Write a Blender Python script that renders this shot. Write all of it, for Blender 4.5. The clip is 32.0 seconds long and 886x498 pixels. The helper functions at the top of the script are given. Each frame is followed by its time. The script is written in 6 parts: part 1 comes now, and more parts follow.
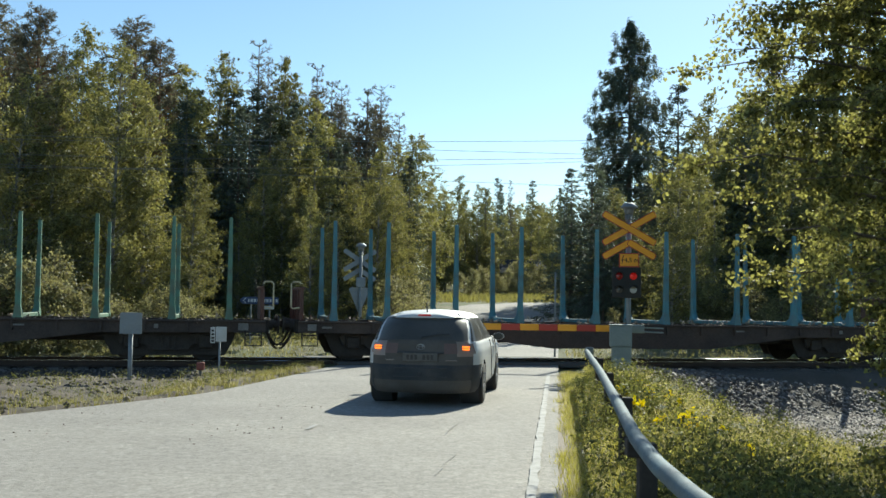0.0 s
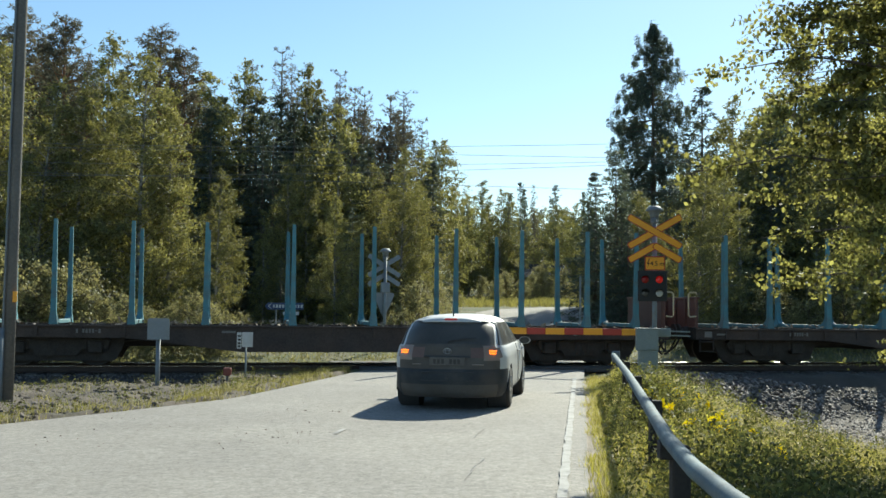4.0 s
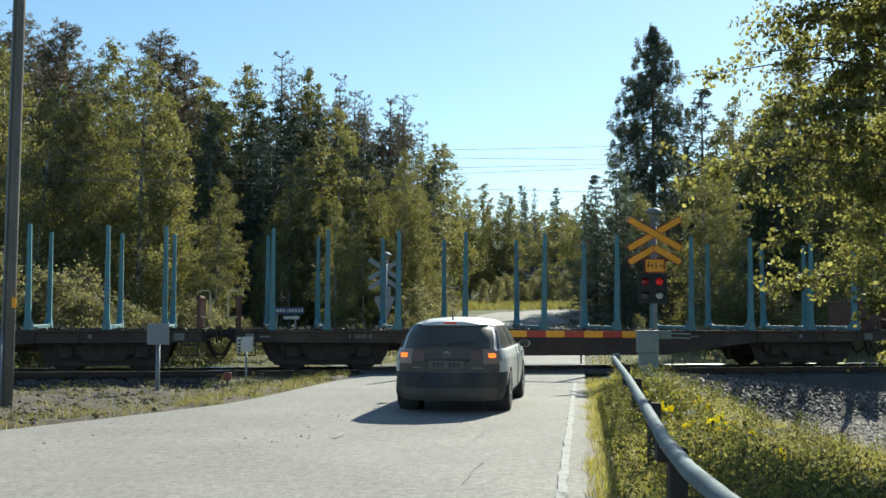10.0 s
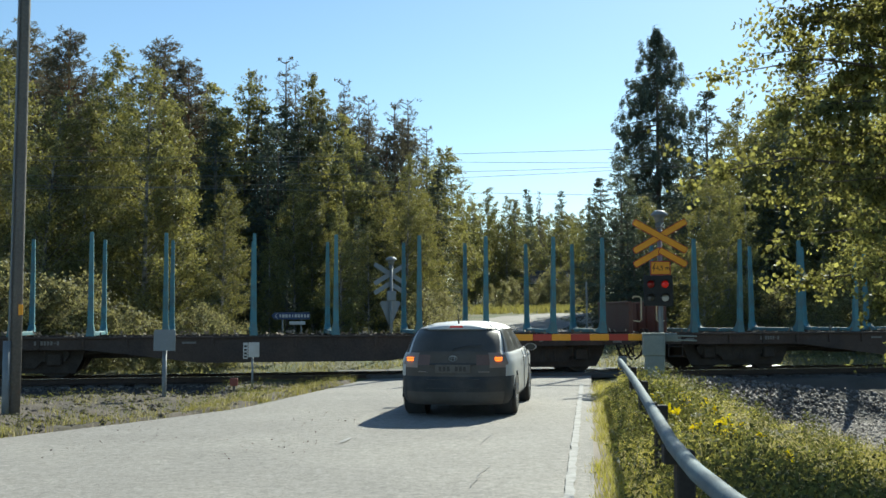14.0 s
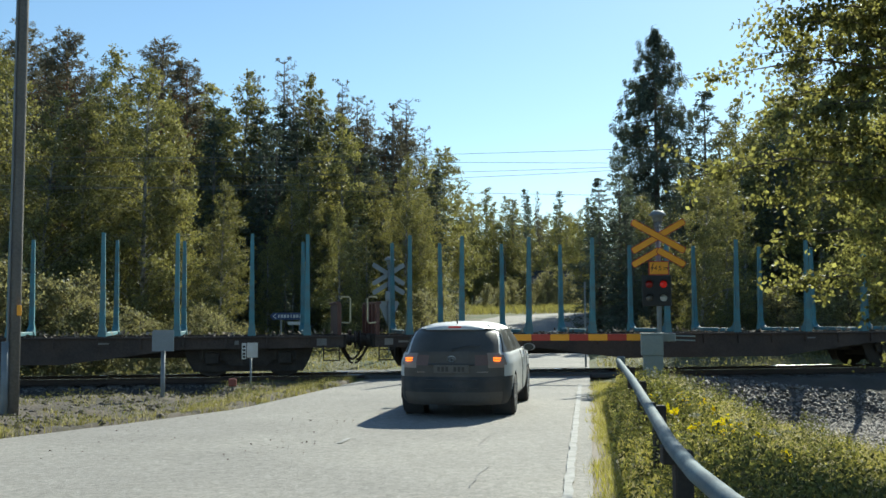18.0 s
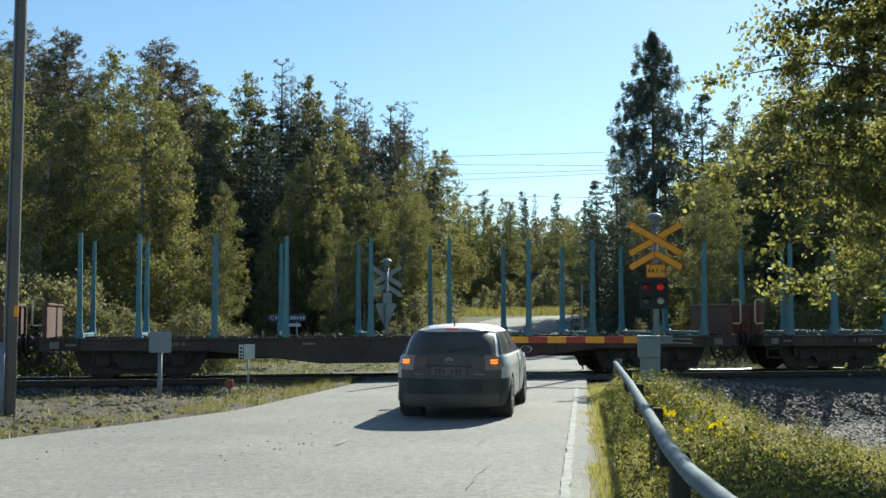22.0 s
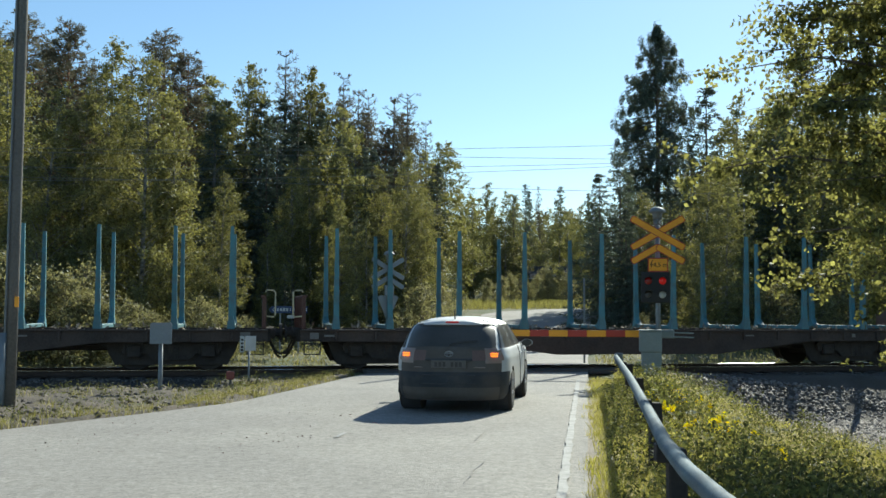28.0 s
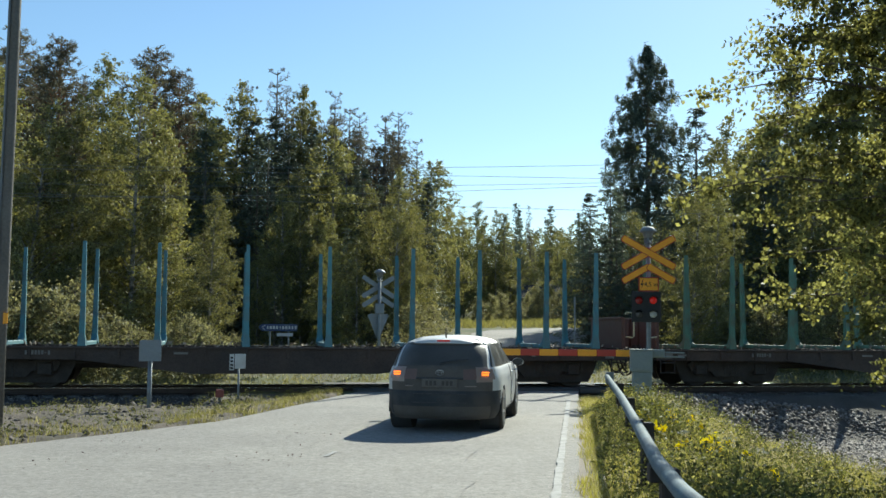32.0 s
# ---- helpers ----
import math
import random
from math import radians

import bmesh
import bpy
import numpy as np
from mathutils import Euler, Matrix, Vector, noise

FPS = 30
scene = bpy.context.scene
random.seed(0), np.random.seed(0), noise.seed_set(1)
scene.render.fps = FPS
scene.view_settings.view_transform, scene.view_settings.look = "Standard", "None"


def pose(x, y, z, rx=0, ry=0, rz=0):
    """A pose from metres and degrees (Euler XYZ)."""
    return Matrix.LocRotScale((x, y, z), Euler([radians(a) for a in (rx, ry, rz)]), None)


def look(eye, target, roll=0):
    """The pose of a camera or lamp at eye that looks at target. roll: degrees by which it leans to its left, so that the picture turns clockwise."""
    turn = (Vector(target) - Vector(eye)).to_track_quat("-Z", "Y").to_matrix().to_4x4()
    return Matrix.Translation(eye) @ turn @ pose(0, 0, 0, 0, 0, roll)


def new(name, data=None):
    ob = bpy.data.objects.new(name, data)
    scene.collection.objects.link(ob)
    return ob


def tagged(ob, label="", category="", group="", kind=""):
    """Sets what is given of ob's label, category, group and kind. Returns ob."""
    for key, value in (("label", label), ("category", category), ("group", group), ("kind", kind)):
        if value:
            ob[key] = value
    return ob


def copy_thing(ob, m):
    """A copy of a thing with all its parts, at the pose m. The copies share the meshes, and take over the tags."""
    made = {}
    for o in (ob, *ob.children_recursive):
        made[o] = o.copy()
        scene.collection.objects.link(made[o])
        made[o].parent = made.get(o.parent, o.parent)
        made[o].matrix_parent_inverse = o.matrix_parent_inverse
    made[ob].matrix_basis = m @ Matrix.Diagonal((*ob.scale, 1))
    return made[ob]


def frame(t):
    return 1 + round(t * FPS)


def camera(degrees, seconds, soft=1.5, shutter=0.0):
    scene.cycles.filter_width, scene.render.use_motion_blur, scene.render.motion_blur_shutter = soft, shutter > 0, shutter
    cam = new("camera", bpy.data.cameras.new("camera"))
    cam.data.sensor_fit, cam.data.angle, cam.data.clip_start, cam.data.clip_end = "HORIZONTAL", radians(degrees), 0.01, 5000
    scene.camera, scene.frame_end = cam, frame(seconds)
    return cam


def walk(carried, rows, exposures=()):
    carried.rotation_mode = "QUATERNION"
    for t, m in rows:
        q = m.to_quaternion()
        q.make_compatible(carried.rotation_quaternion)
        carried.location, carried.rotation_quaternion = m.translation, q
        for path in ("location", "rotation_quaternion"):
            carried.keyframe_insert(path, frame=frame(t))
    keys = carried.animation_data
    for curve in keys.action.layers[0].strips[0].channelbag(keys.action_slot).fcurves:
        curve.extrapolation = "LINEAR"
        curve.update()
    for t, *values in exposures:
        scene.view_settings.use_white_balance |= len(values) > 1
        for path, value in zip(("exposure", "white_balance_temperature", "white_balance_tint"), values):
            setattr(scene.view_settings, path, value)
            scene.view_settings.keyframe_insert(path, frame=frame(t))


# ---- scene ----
# the camera: held by hand, almost on the spot
EYE_ROWS = [
    (0.0, 0.012, -0.000, 1.559, -1.370, 2.988, 0.852),
    (0.5, 0.062, -0.008, 1.547, -1.862, 3.126, 1.053),
    (1.0, 0.084, -0.003, 1.545, -1.735, 2.886, 1.084),
    (1.5, 0.033, 0.001, 1.559, -1.506, 3.105, 0.156),
    (2.0, 0.001, 0.016, 1.549, -1.339, 3.215, 0.239),
    (2.5, 0.008, -0.010, 1.543, -1.073, 3.296, 0.585),
    (3.0, -0.006, 0.015, 1.549, -0.705, 3.420, 1.125),
    (3.5, -0.022, 0.012, 1.539, -0.415, 3.474, 0.913),
    (5.5, -0.064, -0.030, 1.552, 0.095, 2.091, -0.082),
    (6.0, -0.046, -0.026, 1.551, -0.228, 2.331, 0.408),
    (6.5, -0.023, -0.000, 1.554, -0.335, 2.583, 0.601),
    (7.0, -0.023, -0.002, 1.551, -0.341, 2.854, 0.334),
    (7.5, -0.020, -0.007, 1.553, -0.355, 3.011, 0.118),
    (8.0, -0.015, 0.002, 1.546, -0.185, 3.084, 0.223),
    (8.5, -0.008, 0.017, 1.544, -0.037, 3.114, 0.142),
    (9.0, -0.004, 0.017, 1.548, -0.083, 3.263, 0.371),
    (9.5, -0.003, 0.006, 1.544, -0.063, 3.369, 0.582),
    (10.0, 0.002, 0.015, 1.541, -0.060, 3.440, 0.237),
    (10.5, -0.006, 0.003, 1.545, 0.004, 3.539, 0.482),
    (11.0, -0.003, 0.024, 1.541, 0.093, 3.677, 0.317),
    (11.5, -0.002, 0.005, 1.546, 0.245, 3.499, 0.191),
    (12.0, -0.000, 0.011, 1.544, 0.289, 3.347, -0.117),
    (12.5, -0.004, 0.002, 1.545, 0.319, 3.332, -0.109),
    (13.0, 0.001, 0.022, 1.542, 0.339, 3.437, -0.071),
    (13.5, -0.002, 0.005, 1.542, 0.313, 3.578, 0.105),
    (14.0, 0.001, 0.006, 1.537, 0.223, 3.671, -0.203),
    (14.5, -0.003, 0.001, 1.540, 0.114, 3.702, 0.029),
    (16.5, -0.004, 0.007, 1.540, 0.021, 3.690, 0.109),
    (17.0, -0.005, -0.001, 1.543, 0.030, 3.719, -0.017),
    (17.5, -0.007, 0.001, 1.544, 0.054, 3.641, -0.009),
    (18.0, -0.001, -0.002, 1.541, 0.134, 3.673, -0.250),
    (18.5, 0.005, 0.008, 1.538, 0.110, 3.673, -0.250),
    (19.0, -0.001, -0.003, 1.540, -0.002, 3.622, -0.251),
    (19.5, 0.001, 0.024, 1.541, -0.025, 3.578, -0.271),
    (20.0, -0.001, -0.015, 1.541, 0.001, 3.537, -0.304),
    (20.5, -0.004, -0.010, 1.542, -0.002, 3.579, -0.164),
    (21.0, -0.007, -0.018, 1.547, 0.075, 3.632, -0.100),
    (21.5, -0.008, -0.026, 1.544, 0.080, 3.714, -0.125),
    (22.0, -0.005, -0.016, 1.540, -0.016, 3.787, -0.095),
    (22.5, -0.010, -0.008, 1.538, -0.069, 3.829, -0.141),
    (23.0, -0.003, 0.003, 1.542, -0.024, 3.878, 0.061),
    (23.5, -0.003, 0.002, 1.539, 0.025, 3.894, 0.123),
    (24.0, 0.008, 0.014, 1.546, 0.112, 3.951, 0.180),
    (24.5, 0.001, 0.001, 1.541, 0.212, 4.023, -0.053),
    (25.0, 0.004, 0.016, 1.540, 0.312, 4.125, -0.142),
    (25.5, 0.015, 0.017, 1.542, 0.460, 4.122, -0.171),
    (27.5, 0.073, 0.038, 1.545, 0.285, 3.858, 0.216),
    (28.0, 0.038, 0.025, 1.549, 0.178, 3.379, 0.241),
    (28.5, 0.039, 0.025, 1.549, 0.067, 3.493, 0.435),
    (29.0, 0.059, 0.038, 1.548, -0.013, 3.685, 0.562),
    (29.5, 0.075, 0.044, 1.551, 0.015, 3.871, 0.365),
    (30.0, 0.068, 0.078, 1.545, 0.056, 4.096, 0.922),
    (30.5, 0.055, 0.052, 1.548, 0.114, 4.487, 1.134),
    (31.0, 0.036, 0.051, 1.546, -0.101, 4.488, 0.088),
    (31.5, 0.022, 0.037, 1.542, -0.280, 4.337, 0.448),
    (32.0, 0.016, 0.039, 1.548, -0.352, 4.383, 0.498),
]


def eye_pose(x, y, z, yaw, pitch, roll):
    turn = Matrix.Rotation(radians(yaw), 4, "Z") @ Matrix.Rotation(radians(90 + pitch), 4, "X") @ Matrix.Rotation(radians(roll), 4, "Z")
    return Matrix.Translation((x, y, z)) @ turn


cam = camera(45.28, 32.0, soft=1.55)
walk(cam, [(r[0], eye_pose(*r[1:])) for r in EYE_ROWS], exposures=[(0.0, 0.42, 6600, -2), (7.0, 0.50, 6650, -2), (10.0, 0.45, 6580, -2), (13.0, 0.37, 6480, -2), (20.0, 0.36, 6450, -2), (32.0, 0.34, 6400, -2)])

# ---- light: a high summer sun ahead and to the right, clear sky ----
SUN_AZ, SUN_EL = 24.0, 34.0
world = bpy.data.worlds.new("sky")
scene.world = world
world.use_nodes = True
wn, wl = world.node_tree.nodes, world.node_tree.links
sky = wn.new("ShaderNodeTexSky")
sky.sky_type, sky.sun_disc = "NISHITA", False
sky.sun_elevation, sky.sun_rotation = radians(SUN_EL), radians(SUN_AZ)
sky.air_density, sky.dust_density, sky.ozone_density = 1.0, 0.2, 4.0
wl.new(sky.outputs[0], wn["Background"].inputs[0])
wn["Background"].inputs[1].default_value = 0.115
sun = new("sun", bpy.data.lights.new("sun", "SUN"))
sun.data.energy, sun.data.angle, sun.data.color = 6.2, radians(0.53), (1.0, 0.95, 0.86)
sa, se = radians(SUN_AZ), radians(SUN_EL)
sun.matrix_world = look((0, 0, 60), (-math.sin(sa) * math.cos(se) * 10, -math.cos(sa) * math.cos(se) * 10, 60 - math.sin(se) * 10))

# ---- materials ----
def mat(name, color, rough=0.7, metal=0.0, vary=0.25, scale=3.0, fine=40.0, bump=0.15, tint=None, tint_amount=0.0, tint_scale=1.2, spec=0.5, island=0.0, thing=0.0, translucent=None, emit=None):
    """A surface with two scales of variation, a second tone in patches, and fine relief."""
    m = bpy.data.materials.new(name)
    m.use_nodes = True
    n, l = m.node_tree.nodes, m.node_tree.links
    p = n["Principled BSDF"]
    p.inputs["Roughness"].default_value, p.inputs["Metallic"].default_value = rough, metal
    p.inputs["Specular IOR Level"].default_value = spec
    tc = n.new("ShaderNodeTexCoord")
    big, small = n.new("ShaderNodeTexNoise"), n.new("ShaderNodeTexNoise")
    big.inputs["Scale"].default_value, small.inputs["Scale"].default_value = scale, fine
    big.inputs["Detail"].default_value, small.inputs["Detail"].default_value = 5, 3
    for t in (big, small):
        l.new(tc.outputs["Object"], t.inputs["Vector"])
    add = n.new("ShaderNodeMath")
    add.operation = "ADD"
    l.new(big.outputs[0], add.inputs[0]), l.new(small.outputs[0], add.inputs[1])
    rng = n.new("ShaderNodeMapRange")
    rng.inputs[1].default_value, rng.inputs[2].default_value = 0.6, 1.4
    rng.inputs[3].default_value, rng.inputs[4].default_value = 1 - vary, 1 + vary
    l.new(add.outputs[0], rng.inputs[0])
    value = rng.outputs[0]
    for amount, node, sock in ((island, "ShaderNodeNewGeometry", "Random Per Island"), (thing, "ShaderNodeObjectInfo", "Random")):
        if amount:
            src, r2, mul = n.new(node), n.new("ShaderNodeMapRange"), n.new("ShaderNodeMath")
            r2.inputs[3].default_value, r2.inputs[4].default_value = 1 - amount, 1 + amount
            mul.operation = "MULTIPLY"
            l.new(src.outputs[sock], r2.inputs[0]), l.new(value, mul.inputs[0]), l.new(r2.outputs[0], mul.inputs[1])
            value = mul.outputs[0]
    base = n.new("ShaderNodeRGB")
    base.outputs[0].default_value = (*color, 1)
    col = base.outputs[0]
    if tint:
        patch, ramp, mix = n.new("ShaderNodeTexNoise"), n.new("ShaderNodeMapRange"), n.new("ShaderNodeMix")
        patch.inputs["Scale"].default_value, patch.inputs["Detail"].default_value = tint_scale, 6
        l.new(tc.outputs["Object"], patch.inputs["Vector"]), l.new(patch.outputs[0], ramp.inputs[0])
        ramp.inputs[1].default_value, ramp.inputs[2].default_value, ramp.inputs[4].default_value = 0.42, 0.62, tint_amount
        mix.data_type = "RGBA"
        l.new(ramp.outputs[0], mix.inputs[0]), l.new(col, mix.inputs[6])
        mix.inputs[7].default_value = (*tint, 1)
        col = mix.outputs[2]
    scaled = n.new("ShaderNodeVectorMath")
    scaled.operation = "SCALE"
    l.new(col, scaled.inputs[0]), l.new(value, scaled.inputs["Scale"])
    l.new(scaled.outputs[0], p.inputs["Base Color"])
    if bump:
        b = n.new("ShaderNodeBump")
        b.inputs["Strength"].default_value, b.inputs["Distance"].default_value = bump, 0.02
        l.new(small.outputs[0], b.inputs["Height"]), l.new(b.outputs[0], p.inputs["Normal"])
    if emit:
        p.inputs["Emission Color"].default_value, p.inputs["Emission Strength"].default_value = (*emit[0], 1), emit[1]
    if translucent:
        tr, mx, sc2 = n.new("ShaderNodeBsdfTranslucent"), n.new("ShaderNodeMixShader"), n.new("ShaderNodeVectorMath")
        sc2.operation = "SCALE"
        sc2.inputs[0].default_value = translucent[0]
        l.new(value, sc2.inputs["Scale"]), l.new(sc2.outputs[0], tr.inputs[0])
        mx.inputs[0].default_value = translucent[1]
        l.new(p.outputs[0], mx.inputs[1]), l.new(tr.outputs[0], mx.inputs[2])
        l.new(mx.outputs[0], n["Material Output"].inputs[0])
    return m


def asphalt_mat():
    """Pale worn asphalt: stone chips, stains, wheel tracks worn smoother along the road."""
    m = mat("asphalt", (0.23, 0.214, 0.195), 0.85, vary=0.10, scale=0.6, fine=70, bump=0.5, tint=(0.268, 0.249, 0.222), tint_amount=0.8, tint_scale=0.3)
    n, l = m.node_tree.nodes, m.node_tree.links
    p = n["Principled BSDF"]
    old = p.inputs["Base Color"].links[0].from_socket
    tc = n.new("ShaderNodeTexCoord")
    chips, stain, ramp, ramp2 = n.new("ShaderNodeTexVoronoi"), n.new("ShaderNodeTexNoise"), n.new("ShaderNodeMapRange"), n.new("ShaderNodeMapRange")
    chips.inputs["Scale"].default_value, stain.inputs["Scale"].default_value = 42, 9
    stain.inputs["Detail"].default_value = 8
    l.new(tc.outputs["Object"], chips.inputs["Vector"]), l.new(tc.outputs["Object"], stain.inputs["Vector"])
    l.new(chips.outputs["Color"], ramp.inputs[0]), l.new(stain.outputs[0], ramp2.inputs[0])
    ramp.inputs[3].default_value, ramp.inputs[4].default_value = 0.72, 1.24
    ramp2.inputs[1].default_value, ramp2.inputs[2].default_value = 0.35, 0.65
    ramp2.inputs[3].default_value, ramp2.inputs[4].default_value = 0.86, 1.10
    mul, sc = n.new("ShaderNodeMath"), n.new("ShaderNodeVectorMath")
    mul.operation, sc.operation = "MULTIPLY", "SCALE"
    l.new(ramp.outputs[0], mul.inputs[0]), l.new(ramp2.outputs[0], mul.inputs[1])
    l.new(old, sc.inputs[0]), l.new(mul.outputs[0], sc.inputs["Scale"]), l.new(sc.outputs[0], p.inputs["Base Color"])
    return m


M_ASPHALT = asphalt_mat()
M_LINE = mat("road_paint", (0.30, 0.295, 0.285), 0.8, vary=0.2, scale=4, fine=50, tint=(0.22, 0.215, 0.207), tint_amount=1.0, tint_scale=5)
M_CRACK = mat("crack_fill", (0.205, 0.192, 0.175), 0.8, vary=0.2)
M_SAND = mat("shoulder_gravel", (0.30, 0.26, 0.222), 0.95, vary=0.25, scale=1.5, fine=80, bump=0.8, tint=(0.28, 0.24, 0.19), tint_amount=0.6, tint_scale=1.5)
M_SOIL = mat("grassy_soil", (0.10, 0.095, 0.05), 0.95, vary=0.35, scale=0.8, fine=30, bump=0.8, tint=(0.075, 0.09, 0.03), tint_amount=0.9, tint_scale=0.5)
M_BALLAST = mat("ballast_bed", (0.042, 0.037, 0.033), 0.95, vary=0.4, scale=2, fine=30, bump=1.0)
M_STONE = mat("ballast_stone", (0.185, 0.16, 0.14), 0.75, vary=0.25, scale=5, fine=40, bump=0.3, island=0.6, spec=0.3)
M_SLEEPER = mat("concrete_sleeper", (0.09, 0.08, 0.07), 0.9, vary=0.25, thing=0.15)
M_RAIL_SIDE = mat("rusty_rail", (0.05, 0.034, 0.026), 0.85, vary=0.3, scale=6)
M_RAIL_TOP = mat("worn_rail_head", (0.9, 0.89, 0.88), 0.2, 1.0, vary=0.04, bump=0.0)
M_PANEL = mat("crossing_panel", (0.07, 0.068, 0.065), 0.85, vary=0.3)
M_GALV = mat("galvanised_steel", (0.20, 0.225, 0.24), 0.62, 0.3, vary=0.16, scale=5, fine=90, bump=0.06, tint=(0.15, 0.165, 0.175), tint_amount=0.5, tint_scale=4)
M_GREYPAINT = mat("grey_paint", (0.23, 0.265, 0.26), 0.6, vary=0.15, scale=4)
M_SIGNBACK = mat("bare_sign_back", (0.20, 0.225, 0.245), 0.5, 0.3, vary=0.12, scale=4)
M_YELLOW = mat("yellow_sheeting", (0.86, 0.36, 0.02), 0.5, vary=0.10, scale=4, bump=0.02)
M_RED = mat("red_sheeting", (0.40, 0.04, 0.022), 0.5, vary=0.12, scale=4, bump=0.02)
M_BLACK = mat("black_board", (0.012, 0.012, 0.013), 0.55, vary=0.3, bump=0.03)
M_BLACKTEXT = mat("black_lettering", (0.02, 0.018, 0.012), 0.6, vary=0.1, bump=0)
M_LENS_ON = mat("lit_red_lens", (0.4, 0.015, 0.01), 0.2, vary=0.05, bump=0, emit=((1.0, 0.03, 0.03), 0.11))
M_LENS_DIM = mat("dim_red_lens", (0.14, 0.012, 0.012), 0.2, vary=0.05, bump=0, emit=((0.9, 0.02, 0.03), 0.018))
M_LENS_DARK = mat("dark_lens", (0.06, 0.06, 0.062), 0.2, vary=0.1, bump=0)
M_LENS_CLEAR = mat("clear_lens", (0.42, 0.44, 0.44), 0.15, vary=0.15, bump=0.1)
M_WHITE = mat("white_board", (0.55, 0.56, 0.55), 0.55, vary=0.12, scale=5, tint=(0.42, 0.40, 0.35), tint_amount=0.5, tint_scale=3)
M_BLUE = mat("blue_sign", (0.02, 0.04, 0.11), 0.5, vary=0.15)
M_TEXTWHITE = mat("white_lettering", (0.42, 0.43, 0.44), 0.5, vary=0.1, bump=0)
M_WOODPOLE = mat("weathered_pole", (0.145, 0.135, 0.12), 0.9, vary=0.3, scale=1.0, fine=25, bump=0.6, tint=(0.11, 0.10, 0.09), tint_amount=0.6, tint_scale=0.8)
M_WIRE = mat("wire", (0.16, 0.17, 0.175), 0.5, 0.3, vary=0.1, bump=0)
M_STAKE_BLUE = mat("blue_stanchion_paint", (0.07, 0.205, 0.24), 0.6, vary=0.16, scale=2.5, fine=30, tint=(0.11, 0.13, 0.13), tint_amount=0.45, tint_scale=3, thing=0.12)
M_STAKE_GREEN = mat("green_stanchion_paint", (0.09, 0.20, 0.14), 0.6, vary=0.16, scale=2.5, fine=30, tint=(0.12, 0.09, 0.06), tint_amount=0.5, tint_scale=3, thing=0.12)
M_WAGON = mat("wagon_brown", (0.08, 0.06, 0.05), 0.85, vary=0.3, scale=1.5, fine=25, spec=0.3, tint=(0.055, 0.046, 0.042), tint_amount=0.7, tint_scale=1.0)
M_HEADBOARD = mat("headboard_red_brown", (0.125, 0.06, 0.046), 0.8, vary=0.22, scale=2, tint=(0.11, 0.065, 0.052), tint_amount=0.6, tint_scale=2)
M_BOGIE = mat("bogie_grime", (0.055, 0.048, 0.043), 0.9, vary=0.35, scale=4, spec=0.2)
M_WHEEL = mat("wheel_steel", (0.045, 0.038, 0.033), 0.8, 0.1, vary=0.3, spec=0.3)
M_HANDRAIL = mat("handrail_paint", (0.50, 0.43, 0.27), 0.6, vary=0.2)
M_BARK_BITS = mat("bark_litter", (0.26, 0.21, 0.16), 0.95, vary=0.3, island=0.5)
M_STENCIL = mat("pale_stencil", (0.19, 0.18, 0.165), 0.85, vary=0.3, bump=0)
M_DECK = mat("wagon_deck_boards", (0.035, 0.03, 0.025), 0.95, vary=0.3, scale=2, spec=0.2)
M_PAINT = mat("dusty_silver_paint", (0.52, 0.52, 0.515), 0.48, 0.3, vary=0.06, scale=3, fine=60, bump=0.02, tint=(0.58, 0.57, 0.55), tint_amount=0.5, tint_scale=1.5)
# road dirt, with the shade on the car's rear face mixed into the colour
M_PAINT_DIRT_SHADE = mat("road_dirt_and_shade_on_paint", (0.095, 0.084, 0.073), 0.75, 0.0, spec=0.2, vary=0.16, scale=4, fine=60, bump=0.03, tint=(0.115, 0.108, 0.10), tint_amount=0.7, tint_scale=2.5)
M_PLASTIC = mat("dusty_black_plastic", (0.045, 0.045, 0.047), 0.75, vary=0.2)
M_TYRE = mat("tyre_rubber", (0.04, 0.037, 0.034), 0.9, vary=0.2)
M_RIM = mat("alloy_rim", (0.30, 0.30, 0.30), 0.4, 0.8, vary=0.15)
M_GLASS_CAR = mat("dusty_tinted_glass", (0.055, 0.053, 0.047), 0.3, spec=0.3, vary=0.15, scale=2, bump=0.0, tint=(0.10, 0.09, 0.078), tint_amount=0.7, tint_scale=1.2)
M_TAIL = mat("tail_lens_red", (0.125, 0.075, 0.062), 0.5, vary=0.15, bump=0)
M_TAIL_PALE = mat("tail_lens_pale", (0.24, 0.19, 0.165), 0.3, vary=0.1, bump=0)
M_TAIL_ON = mat("lit_brake_lamp", (0.7, 0.1, 0.02), 0.3, vary=0.05, bump=0, emit=((1.0, 0.20, 0.02), 1.6))
M_STOP3 = mat("high_brake_lamp", (0.35, 0.03, 0.02), 0.3, vary=0.05, bump=0, emit=((1.0, 0.05, 0.03), 0.12))
M_BARK = mat("grey_brown_bark", (0.12, 0.095, 0.075), 0.95, vary=0.35, scale=3, fine=25, bump=0.8)
M_PINEBARK = mat("orange_pine_bark", (0.22, 0.115, 0.065), 0.95, vary=0.35, scale=2, fine=18, bump=0.8)
M_BIRCHBARK = mat("white_birch_bark", (0.27, 0.26, 0.24), 0.85, vary=0.2, scale=5, fine=25, bump=0.3, tint=(0.05, 0.046, 0.042), tint_amount=0.95, tint_scale=4)
M_LEAF = mat("birch_leaf", (0.14, 0.155, 0.082), 0.55, vary=0.2, island=0.5, thing=0.25, bump=0, spec=0.35, translucent=((0.29, 0.265, 0.07), 0.46))
